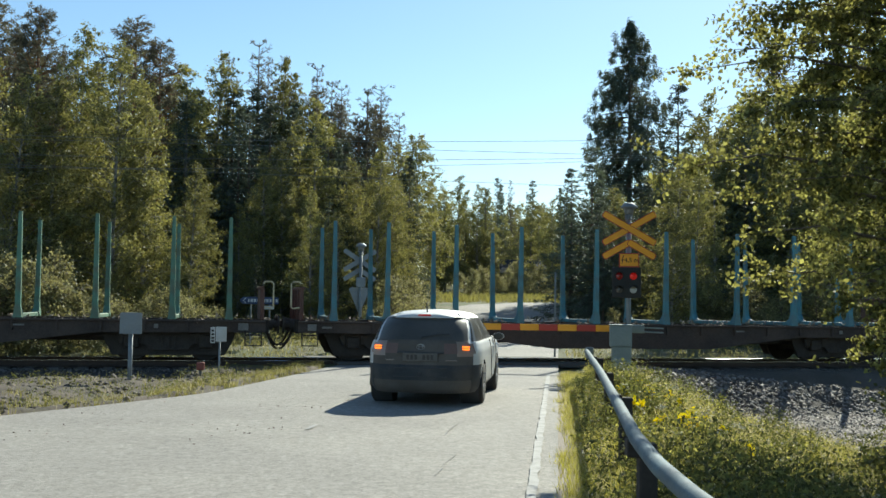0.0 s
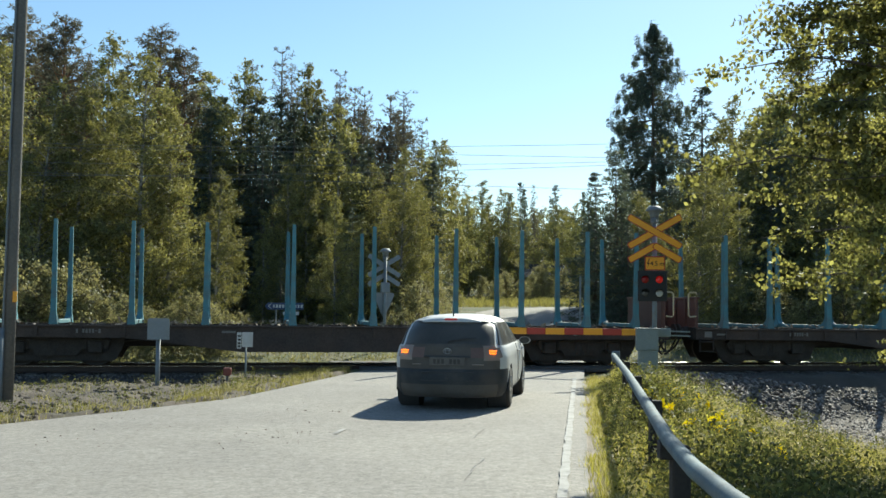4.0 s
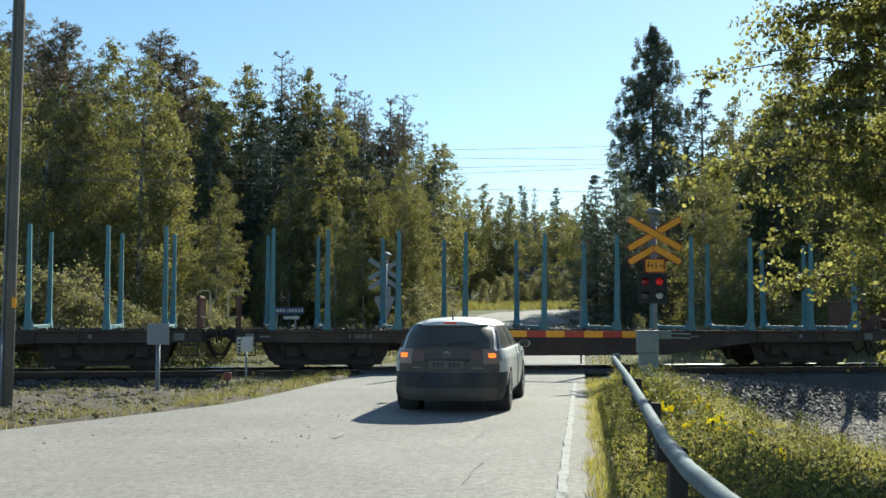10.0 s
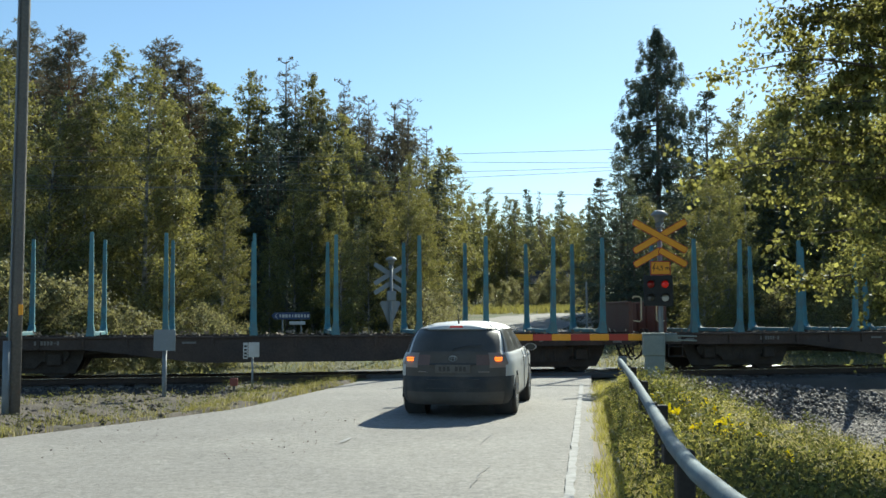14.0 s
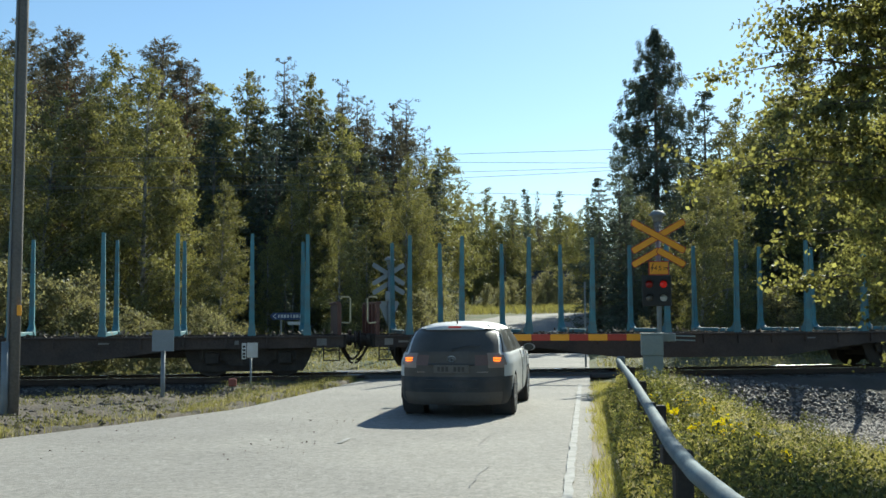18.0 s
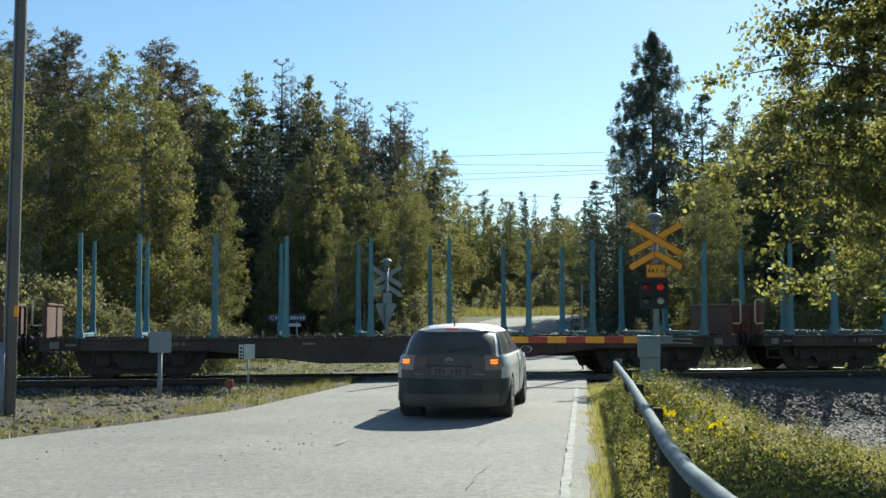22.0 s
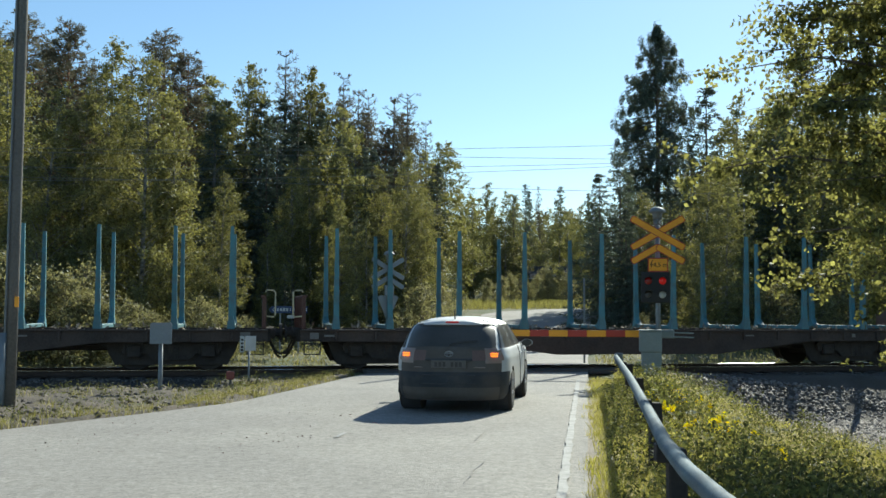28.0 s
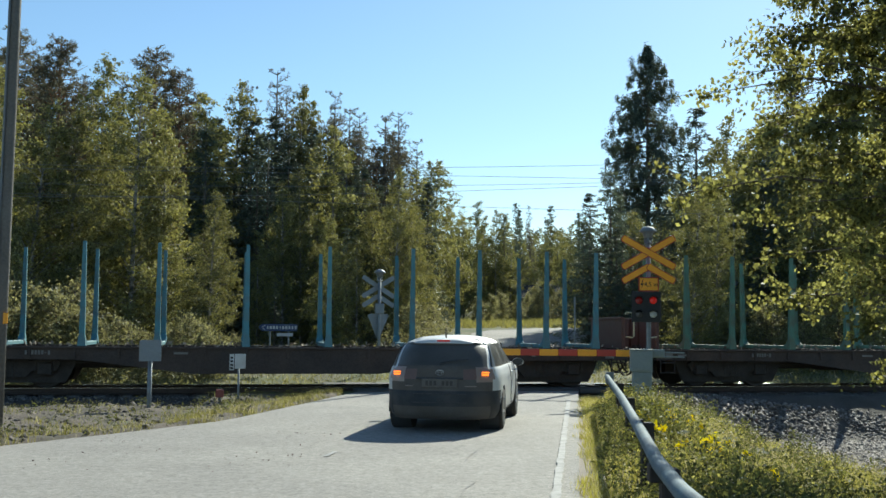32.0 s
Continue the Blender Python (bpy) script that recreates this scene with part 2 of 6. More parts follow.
M_LEAF_NEAR = mat("near_birch_leaf", (0.09, 0.105, 0.052), 0.6, vary=0.3, scale=0.8, island=0.65, bump=0, spec=0.2, translucent=((0.34, 0.32, 0.085), 0.48))
M_PINE = mat("pine_needles", (0.12, 0.118, 0.088), 0.7, vary=0.2, island=0.3, thing=0.2, bump=0, translucent=((0.17, 0.15, 0.09), 0.36))
M_SPRUCE = mat("spruce_needles", (0.085, 0.108, 0.08), 0.7, vary=0.2, island=0.3, thing=0.2, bump=0, translucent=((0.13, 0.15, 0.085), 0.28))
M_STRAW = mat("dry_grass", (0.36, 0.31, 0.18), 0.7, vary=0.2, island=0.35, bump=0, translucent=((0.55, 0.48, 0.26), 0.5))
M_WEED = mat("weed_leaf", (0.18, 0.175, 0.055), 0.6, vary=0.3, scale=1.5, island=0.5, bump=0, spec=0.2, translucent=((0.46, 0.42, 0.10), 0.48))
M_FLOWER = mat("yellow_petals", (0.85, 0.66, 0.015), 0.7, vary=0.1, island=0.2, bump=0, spec=0.1, translucent=((0.9, 0.75, 0.02), 0.3))
M_UMBEL = mat("white_flowers", (0.55, 0.52, 0.42), 0.7, vary=0.1, island=0.2, bump=0)
M_ROOF = mat("dark_roof", (0.035, 0.045, 0.06), 0.8, vary=0.2, spec=0.2)
M_REDBOX = mat("faded_red_box", (0.24, 0.07, 0.05), 0.7, vary=0.2)
M_GRAVEL = mat("grey_gravel", (0.075, 0.062, 0.05), 0.95, vary=0.4, scale=1.2, fine=35, bump=1.0, tint=(0.06, 0.05, 0.036), tint_amount=0.9, tint_scale=0.9)
M_FARLEAF = mat("bush_leaf", (0.15, 0.158, 0.078), 0.6, vary=0.25, scale=1.5, island=0.5, thing=0.2, bump=0, translucent=((0.31, 0.28, 0.115), 0.46))
# silver bumper painted dark: dirt plus the shade on the car's rear
M_BUMPER = mat("dirty_shaded_bumper_paint", (0.04, 0.045, 0.05), 0.7, 0.0, spec=0.2, vary=0.2, scale=4, fine=60, bump=0.02, tint=(0.085, 0.077, 0.07), tint_amount=0.7, tint_scale=2.5)
M_PLATE = mat("dirty_number_plate", (0.12, 0.108, 0.095), 0.8, vary=0.2, scale=8)
M_WEED_DARK = mat("dark_weed_leaf", (0.062, 0.076, 0.03), 0.6, vary=0.3, scale=2, island=0.55, bump=0, spec=0.2, translucent=((0.17, 0.17, 0.045), 0.42))
M_MEADOW = mat("meadow_blades", (0.15, 0.145, 0.045), 0.6, vary=0.25, scale=0.6, island=0.45, bump=0, translucent=((0.32, 0.29, 0.08), 0.45))
M_VERGE = mat("verge_blades", (0.19, 0.18, 0.045), 0.6, vary=0.35, scale=1.2, island=0.45, bump=0, spec=0.3, translucent=((0.44, 0.40, 0.075), 0.5))
M_DIRT = mat("brown_dirt", (0.105, 0.083, 0.064), 0.95, vary=0.5, scale=1.8, fine=22, bump=1.0, tint=(0.065, 0.056, 0.038), tint_amount=0.9, tint_scale=1.6)
M_CLOD = mat("dirt_clod", (0.10, 0.083, 0.07), 0.9, vary=0.3, scale=5, fine=40, bump=0.4, island=0.6)
M_CRUMB = mat("dirt_crumb", (0.14, 0.085, 0.07), 0.9, vary=0.3, island=0.4)
M_PLATETEXT = mat("faded_plate_bars", (0.06, 0.054, 0.048), 0.8, vary=0.2, bump=0)
M_BEAM = mat("folded_galvanised_steel", (0.115, 0.16, 0.18), 0.72, 0.0, vary=0.35, scale=5, fine=90, bump=0.06, spec=0.15, tint=(0.12, 0.148, 0.168), tint_amount=0.7, tint_scale=3)
M_DARKPOST = mat("dark_weathered_post", (0.035, 0.028, 0.023), 0.9, vary=0.3, scale=4)
M_STRIP = mat("olive_blades", (0.14, 0.135, 0.045), 0.6, vary=0.3, scale=1.5, island=0.4, bump=0, spec=0.2, translucent=((0.30, 0.27, 0.07), 0.45))
M_BALLASTSTONE = mat("dark_ballast_stone", (0.13, 0.117, 0.107), 0.8, vary=0.25, scale=5, fine=40, bump=0.3, island=0.5)
M_MEADOWLEAF = mat("herb_leaf", (0.105, 0.11, 0.05), 0.6, vary=0.3, scale=0.7, island=0.5, bump=0, spec=0.2, translucent=((0.24, 0.22, 0.08), 0.45))

# ---- building helpers ----
def finish(name, bm, material, parent=None, label="", smooth=False):
    me = bpy.data.meshes.new(name)
    bm.normal_update()
    bm.to_mesh(me)
    bm.free()
    me.materials.append(material)
    if smooth:
        me.shade_smooth()
    ob = new(name, me)
    if parent:
        ob.parent = parent
    return tagged(ob, label)


def part(name, bm, material, parent, label="", smooth=False):
    """One mesh object under a thing or a part."""
    return finish(name, bm, material, parent, label, smooth)


def share(name, ob, parent, m):
    """Another part on the same mesh."""
    o = new(name, ob.data)
    o.parent, o.matrix_basis = parent, m
    return o


def thing(name, m, label, category, group="", kind=""):
    ob = new(name)
    ob.empty_display_size = 0.2
    ob.matrix_basis = m
    return tagged(ob, label, category, group, kind)


def box(bm, c, s, bev=0.0, m=None, seg=1):
    r = bmesh.ops.create_cube(bm, size=1.0)
    vs = r["verts"]
    for v in vs:
        v.co = Vector((v.co.x * s[0], v.co.y * s[1], v.co.z * s[2]))
    if bev:
        es = list({e for v in vs for e in v.link_edges})
        r = bmesh.ops.bevel(bm, geom=es, offset=bev, segments=seg, affect="EDGES", profile=0.5)
        vs = list({v for f in r["faces"] for v in f.verts} | {v for v in vs if v.is_valid})
    for v in vs:
        v.co = v.co + Vector(c)
        if m:
            v.co = m @ v.co
    return bm


def tube(bm, pts, rad, seg=8, caps=True, flat=1.0):
    """A round bar along points; rad may be one radius or one a point."""
    pts = [Vector(p) for p in pts]
    rad = rad if isinstance(rad, (list, tuple)) else [rad] * len(pts)
    rings, up = [], Vector((0.0123, 0.0321, 1))
    for i, p in enumerate(pts):
        d = (pts[min(i + 1, len(pts) - 1)] - pts[max(i - 1, 0)]).normalized()
        side = d.cross(up if abs(d.z) < 0.95 else Vector((1, 0.01, 0))).normalized()
        top = side.cross(d)
        rings.append([bm.verts.new(p + (side * math.cos(a) + top * math.sin(a) * flat) * rad[i]) for a in (2 * math.pi * k / seg for k in range(seg))])
    for a, b in zip(rings, rings[1:]):
        for k in range(seg):
            bm.faces.new((a[k], a[(k + 1) % seg], b[(k + 1) % seg], b[k]))
    if caps:
        bm.faces.new(rings[0][::-1]), bm.faces.new(rings[-1])
    return bm


def prism(bm, outline, depth, m):
    """An outline in the plane x, z, given depth along y, centred."""
    a = [bm.verts.new(m @ Vector((x, -depth / 2, z))) for x, z in outline]
    b = [bm.verts.new(m @ Vector((x, depth / 2, z))) for x, z in outline]
    k = len(outline)
    bm.faces.new(a), bm.faces.new(b[::-1])
    for i in range(k):
        bm.faces.new((a[i], b[i], b[(i + 1) % k], a[(i + 1) % k]))
    return bm


def lathe(bm, profile, seg=20, m=Matrix()):
    """Radius and height pairs turned round z."""
    rings = [[bm.verts.new(m @ Vector((r * math.cos(2 * math.pi * k / seg), r * math.sin(2 * math.pi * k / seg), z))) for k in range(seg)] for r, z in profile]
    for a, b in zip(rings, rings[1:]):
        for k in range(seg):
            bm.faces.new((a[k], a[(k + 1) % seg], b[(k + 1) % seg], b[k]))
    bm.faces.new(rings[0][::-1]), bm.faces.new(rings[-1])
    return bm


def quad_mesh(name, verts, material, parent=None, label="", n=4):
    """Many loose leaves or blades: verts is an array of (count, n, 3)."""
    verts = np.asarray(verts, np.float32)
    n = verts.shape[1]
    k = len(verts)
    me = bpy.data.meshes.new(name)
    me.vertices.add(k * n), me.loops.add(k * n), me.polygons.add(k)
    me.vertices.foreach_set("co", verts.ravel())
    me.loops.foreach_set("vertex_index", np.arange(k * n, dtype=np.int32))
    me.polygons.foreach_set("loop_start", np.arange(0, k * n, n, dtype=np.int32))
    me.update(calc_edges=True)
    me.materials.append(material)
    ob = new(name, me)
    if parent:
        ob.parent = parent
    return tagged(ob, label)


def leaves(rng, at, size, droop=0.3, wide=0.62):
    """Diamond leaves at the given places, turned at random, tips hanging a little."""
    k = len(at)
    d = rng.normal(size=(k, 3))
    d[:, 2] -= droop * 1.6
    d /= np.linalg.norm(d, axis=1)[:, None]
    s = np.cross(d, rng.normal(size=(k, 3)))
    s /= np.linalg.norm(s, axis=1)[:, None] + 1e-9
    z = (size * rng.uniform(0.7, 1.3, k))[:, None]
    return np.stack([at, at + d * z * 0.45 + s * z * wide / 2, at + d * z, at + d * z * 0.45 - s * z * wide / 2], 1)


def smooth_step(a, b, x):
    t = min(1.0, max(0.0, (x - a) / (b - a)))
    return t * t * (3 - 2 * t)

# ---- the lie of the land ----
TRACK_TURN, BEND, BEND_AT = radians(12.0), radians(0.12), 9.0
TU = Vector((math.cos(TRACK_TURN), math.sin(TRACK_TURN), 0))
TN = Vector((-TU.y, TU.x, 0))
TRACK_MID = Vector((-5.64, 26.9, 0)) + TN * 0.79
BEND_MID = TRACK_MID + TU * BEND_AT


def on_line(u, v=0.0, z=0.0):
    """The pose of a place on the gently curving line: metres along it, across it and up."""
    a = TRACK_TURN + BEND * (u - BEND_AT)
    mid = BEND_MID + Vector((math.sin(a) - math.sin(TRACK_TURN), math.cos(TRACK_TURN) - math.cos(a), 0)) / BEND
    return Matrix.Translation(mid) @ Matrix.Rotation(a, 4, "Z") @ Matrix.Translation((0, v, z))


CURVE_X, CURVE_Y = BEND_MID.x - math.sin(TRACK_TURN) / BEND, BEND_MID.y + math.cos(TRACK_TURN) / BEND


def across(x, y):
    """Distance from the track's middle line, negative on the near side, and the place along it."""
    dx, dy = x - CURVE_X, CURVE_Y - y
    return 1 / BEND - math.hypot(dx, dy), BEND_AT + (math.atan2(dx, dy) - TRACK_TURN) / BEND


def rail_x(y):
    return 1.69 + 0.139 * (y - 9.0)


def line_x(y):
    """The white line at the road's edge on this side of the crossing."""
    return 1.02 + 0.1335 * (y - 9.1)


LEFT_EDGE = ((-30, -34.0), (-8, -19.0), (0, -13.0), (8, -8.9), (13.84, -5.73), (16.27, -4.42), (18.22, -3.51), (22.98, -2.61), (27.1, -1.9), (31, -1.2), (36, -0.45))
FAR_MID = ((36.0, 1.95), (42.0, 2.65), (48.0, 3.5), (54.0, 4.4), (60.0, 5.5), (63.5, 6.8), (66.0, 9.6), (67.6, 14.0), (69.2, 20.0), (71.5, 30.0), (74.0, 44.0))


def left_edge(y):
    for (y0, x0), (y1, x1) in zip(LEFT_EDGE, LEFT_EDGE[1:]):
        if y <= y1:
            return x0 + (x1 - x0) * (y - y0) / (y1 - y0)
    return LEFT_EDGE[-1][1]


def land(x, y):
    v, u = across(x, y)
    z = 0.0
    if v < 3.0:
        e = x - rail_x(min(y, 26)) - 0.25
        side = smooth_step(0, 3.8, e) * (1 - 0.86 * smooth_step(-4.9, -2.2, v))
        z -= 1.15 * side
        w = left_edge(y) - x
        ditch = smooth_step(-6.5, -5.0, v) * smooth_step(0.5, 1.6, w) * (1 - smooth_step(-5.7, -4.8, x))
        z -= (0.10 * (1 - 0.8 * smooth_step(1.4, 3.0, w)) + 0.5 * ditch) * smooth_step(0.2, 1.0, w) * smooth_step(10, 14, y)
    if v > 2.4:
        off = abs(x - (1.3 + 0.13 * (y - 30))) if y < 45 else 9
        z -= 0.35 * smooth_step(2.4, 3.6, v) * (1 - smooth_step(5, 9, v)) * smooth_step(3.2, 4.6, off)
    z += 1.55 * smooth_step(38, 68, y) + 0.035 * max(0.0, y - 64) * (1 - smooth_step(70, 400, y)) + 4.5 * smooth_step(120, 500, y)
    rough = 0.05 * noise.noise(Vector((x * 0.6, y * 0.6, 0)))
    on_road = (left_edge(y) - 0.3 < x < line_x(min(y, 36)) + 0.7) and y < 42
    return z + (0 if on_road else rough)


def graded(a, b, step, out, grow=1.35):
    """Even steps from a to b, then ever wider ones out to the given distance."""
    mid = list(np.arange(a, b + step / 2, step))
    s, lo, hi = step, [a], [b]
    while lo[-1] > -out:
        s *= grow
        lo.append(lo[-1] - s)
        hi.append(hi[-1] + s)
    return lo[:0:-1] + mid + hi[1:]


def sheet(name, xs, ys, zf, material, label):
    vs = [(x, y, zf(x, y)) for y in ys for x in xs]
    k = len(xs)
    fs = [(j * k + i, j * k + i + 1, (j + 1) * k + i + 1, (j + 1) * k + i) for j in range(len(ys) - 1) for i in range(k - 1)]
    me = bpy.data.meshes.new(name)
    me.from_pydata(vs, [], fs)
    me.materials.append(material)
    me.shade_smooth()
    return tagged(new(name, me), label, kind="structure")


def strip(name, rows, material, label="", parent=None):
    """Rows of points, each from one edge to the other, joined into a sheet."""
    k = len(rows[0])
    me = bpy.data.meshes.new(name)
    me.from_pydata([p for r in rows for p in r], [], [(j * k + i, j * k + i + 1, (j + 1) * k + i + 1, (j + 1) * k + i) for j in range(len(rows) - 1) for i in range(k - 1)])
    me.materials.append(material)
    me.shade_smooth()
    ob = new(name, me)
    if parent:
        ob.parent = parent
        return tagged(ob, label)
    return tagged(ob, label, kind="structure")


sheet("ground", graded(-22, 26, 0.6, 1800), graded(2, 70, 0.6, 1800), lambda x, y: land(x, y) - (0.10 if left_edge(y) - 0.1 < x < line_x(min(y, 36)) + (1.6 if y < 3 else 0.9) and y < 40 else 0.0), M_SOIL, "rough grassy ground reaching to the woods")

# the road up to and over the crossing, then bending away uphill
road_rows = []
for y in np.arange(-30, 36.01, 0.75):
    a, b = left_edge(y), line_x(y) + 0.22
    road_rows.append([(a + (b - a) * i / 8, y, 0.004 * math.sin(i * 0.39) * 4) for i in range(9)])
last = len(road_rows)
for (y0, x0), (y1, x1) in zip(FAR_MID, FAR_MID[1:]):
    for f in (0.25, 0.5, 0.75, 1.0):
        d = Vector((x1 - x0, y1 - y0, 0)).normalized()
        c, s = Vector((x0 + (x1 - x0) * f, y0 + (y1 - y0) * f, 0)), Vector((d.y, -d.x, 0))
        wide = 2.9 + 0.9 * smooth_step(56, 62, c.y) * (1 - smooth_step(66, 68, c.y))
        road_rows.append([tuple(c + s * (w - 1) * wide + Vector((0, 0, max(land(c.x + s.x * q, c.y + s.y * q) for q in (-2.9, 0, 2.9)) + 0.05))) for w in (i / 4 for i in range(9))])
road = strip("road", road_rows, M_ASPHALT, "worn pale grey asphalt road, dusty and cracked")
strip("shoulder", [[(line_x(y) + 0.2 + i * 0.2, y, -0.012 - 0.006 * i + 0.012 * noise.noise(Vector((y * 2, i, 0)))) for i in range(7)] for y in np.arange(-10, 25.1, 0.5)], M_SAND, "sandy gravel shoulder beside the road")
strip("edge_line", [[(line_x(y) + (i - 0.5) * (0.085 + 0.05 * noise.noise(Vector((y * 2.3, i * 5.0, 7)))) + 0.012 * noise.noise(Vector((y * 6, i, 1))), y, 0.0215 - i * 0.002) for i in range(2)] for y in np.arange(-10, 24.2, 0.12)], M_LINE, "worn white edge line painted on the asphalt")
for y0 in (13.0, 7.0, 1.0):
    strip("centre_dash", [[(-1.27 + 0.1335 * (y - 13.2) - 0.03 + 0.06 * i, y, 0.026) for i in range(2)] for y in (y0, y0 + 0.25, y0 + 0.5)], M_LINE, "short worn white dash on the asphalt")
crk = random.Random(4)
for x0, y0, n, dx, dy in ((0.2, 9.5, 8, 0.03, 0.2), (0.35, 12.6, 6, 0.02, 0.22), (-0.2, 22.6, 12, 0.26, 0.05), (-1.6, 23.6, 12, 0.25, 0.11)):
    rows, x, y = [], x0, y0
    for i in range(n):
        x, y = x + dx + crk.uniform(-0.03, 0.03), y + dy + crk.uniform(-0.03, 0.03)
        w = 0.003 + 0.006 * crk.random()
        rows.append([(x - w, y - w, 0.026), (x + w, y + w, 0.026)])
    strip("crack", rows, M_CRACK, "dark sealed crack in the asphalt")

# the line: ballast, sleepers, rails, and the crossing's panels
def bed(u, v):
    a = abs(v)
    z = -0.15 - 0.42 * smooth_step(1.75, 3.3, a)
    return z + 0.03 * noise.noise(Vector((u * 1.7, v * 1.7, 3)))


bed_rows = [[tuple(on_line(u, v, bed(u, v)).translation) for v in np.arange(-3.4, 3.41, 0.34)] for u in np.arange(-70, 90.1, 0.5)]
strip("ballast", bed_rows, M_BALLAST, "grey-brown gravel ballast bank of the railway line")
RAIL_TOP = 0.07
LINE = on_line(BEND_AT, 0, RAIL_TOP)
track_thing = thing("railway_track", LINE, "steel rails on concrete sleepers in gravel ballast", "railway track", kind="structure")


def beside(u, v=0.0, z=0.0):
    return LINE.inverted() @ on_line(u, v, RAIL_TOP + z)


def sweep(outline, v):
    """A rail's outline carried along the curve."""
    bm = bmesh.new()
    rings = [[bm.verts.new(beside(u, v + y, z).translation) for y, z in outline] for u in np.arange(-70, 90.1, 2.0)]
    for p, q in zip(rings, rings[1:]):
        for i in range(len(outline)):
            bm.faces.new((p[i], p[(i + 1) % len(outline)], q[(i + 1) % len(outline)], q[i]))
    bmesh.ops.recalc_face_normals(bm, faces=bm.faces)
    return bm


for v in (-0.79, 0.79):
    rail = part("rail", sweep([(-0.07, -0.172), (0.07, -0.172), (0.07, -0.16), (0.012, -0.14), (0.012, -0.045), (0.036, -0.035), (0.036, -0.0145), (-0.036, -0.0145), (-0.036, -0.035), (-0.012, -0.045), (-0.012, -0.14), (-0.07, -0.16)], v), M_RAIL_SIDE, track_thing, "rust-brown steel rail")
    part("rail_head", sweep([(-0.036, -0.014), (0.036, -0.014), (0.036, -0.010), (0.032, -0.004), (0.025, -0.001), (0.015, 0.0), (-0.015, 0.0), (-0.025, -0.001), (-0.032, -0.004), (-0.036, -0.010)], v), M_RAIL_TOP, rail, "bright worn running surface")
bm = bmesh.new()
box(bm, (0, 0, -0.285), (0.26, 2.6, 0.22), 0.03)
sleeper = part("sleeper", bm, M_SLEEPER, track_thing)
sleeper.matrix_basis = beside(-30)
for i in range(1, 118):
    if not 4.0 < -30 + i * 0.61 < 9.8:
        share("sleeper", sleeper, track_thing, beside(-30 + i * 0.61))
ROAD_U = 6.95
for v, w in ((0, 1.42), (-1.35, 0.95), (1.35, 0.95)):
    bm = bmesh.new()
    box(bm, (0, 0, 0), (1.43, w, 0.12), 0.015)
    panel = part("crossing_panel", bm, M_PANEL, track_thing)
    panel.matrix_basis = beside(ROAD_U - 2.9 - v * 0.2, v, -0.07)
    for i in range(1, 5):
        share("crossing_panel", panel, track_thing, beside(ROAD_U - 2.9 + i * 1.45 - v * 0.2, v, -0.07))

# ---- the empty timber train ----
STAKES = (8.145, 6.765, 4.945, 3.175, 1.025)
WAGON_LENGTH = 18.85


def bogie_part(wagon, x):
    bm = bmesh.new()
    for y in (-1.02, 1.02):
        prism(bm, [(-1.25, 0.62), (-1.15, 0.70), (-0.55, 0.66), (-0.4, 0.74), (0.4, 0.74), (0.55, 0.66), (1.15, 0.70), (1.25, 0.62), (1.2, 0.48), (0.6, 0.42), (0.45, 0.26), (-0.45, 0.26), (-0.6, 0.42), (-1.2, 0.48)], 0.10, pose(0, y, 0))
        for sx in (-0.9, 0.9):
            box(bm, (sx, y - math.copysign(0.02, y) * -1, 0.47), (0.34, 0.2, 0.3), 0.03)
            for k in (-0.17, 0.17):
                tube(bm, [(sx + k * 1.3, y, 0.42), (sx + k * 1.3, y, 0.66)], 0.065, 8)
        for k in (-0.16, 0, 0.16):
            tube(bm, [(k, y, 0.3), (k, y, 0.6)], 0.07, 8)
    box(bm, (0, 0, 0.62), (0.5, 2.1, 0.2), 0.03)
    box(bm, (0, 0, 0.52), (2.3, 1.36, 0.44), 0.05)
    for y in (-1.0, 1.0):
        prism(bm, [(-1.62, 0.70), (1.62, 0.70), (1.52, 0.42), (1.36, 0.13), (-1.36, 0.13), (-1.52, 0.42)], 0.03, pose(0, y * 0.93, 0))
    for sx in (-0.42, 0.42):
        box(bm, (sx, -0.79, 0.44), (0.07, 0.12, 0.36), 0.01)
        box(bm, (sx, 0.79, 0.44), (0.07, 0.12, 0.36), 0.01)
    b = part("bogie", bm, M_BOGIE, wagon, "grimy black two-axle bogie")
    b.matrix_basis = pose(x, 0, 0)
    return b


def wheelset_part(bogie, x):
    bm = bmesh.new()
    tube(bm, [(0, -1.05, 0), (0, 1.05, 0)], 0.08, 10)
    for y, s in ((-0.79, -1), (0.79, 1)):
        turn = pose(0, y, 0, 90 if s < 0 else -90, 0, 0)
        lathe(bm, [(0.12, 0.08), (0.40, 0.05), (0.455, 0.07), (0.46, -0.05), (0.49, -0.075), (0.49, -0.10), (0.40, -0.08), (0.12, -0.06)], 28, turn)
    for k in range(3):
        box(bm, (0.25 * math.cos(k * 2.1), -0.86, 0.25 * math.sin(k * 2.1)), (0.06, 0.02, 0.06))
    w = part("wheelset", bm, M_WHEEL, bogie, smooth=False)
    w.matrix_basis = pose(x, 0, 0.46)
    return w


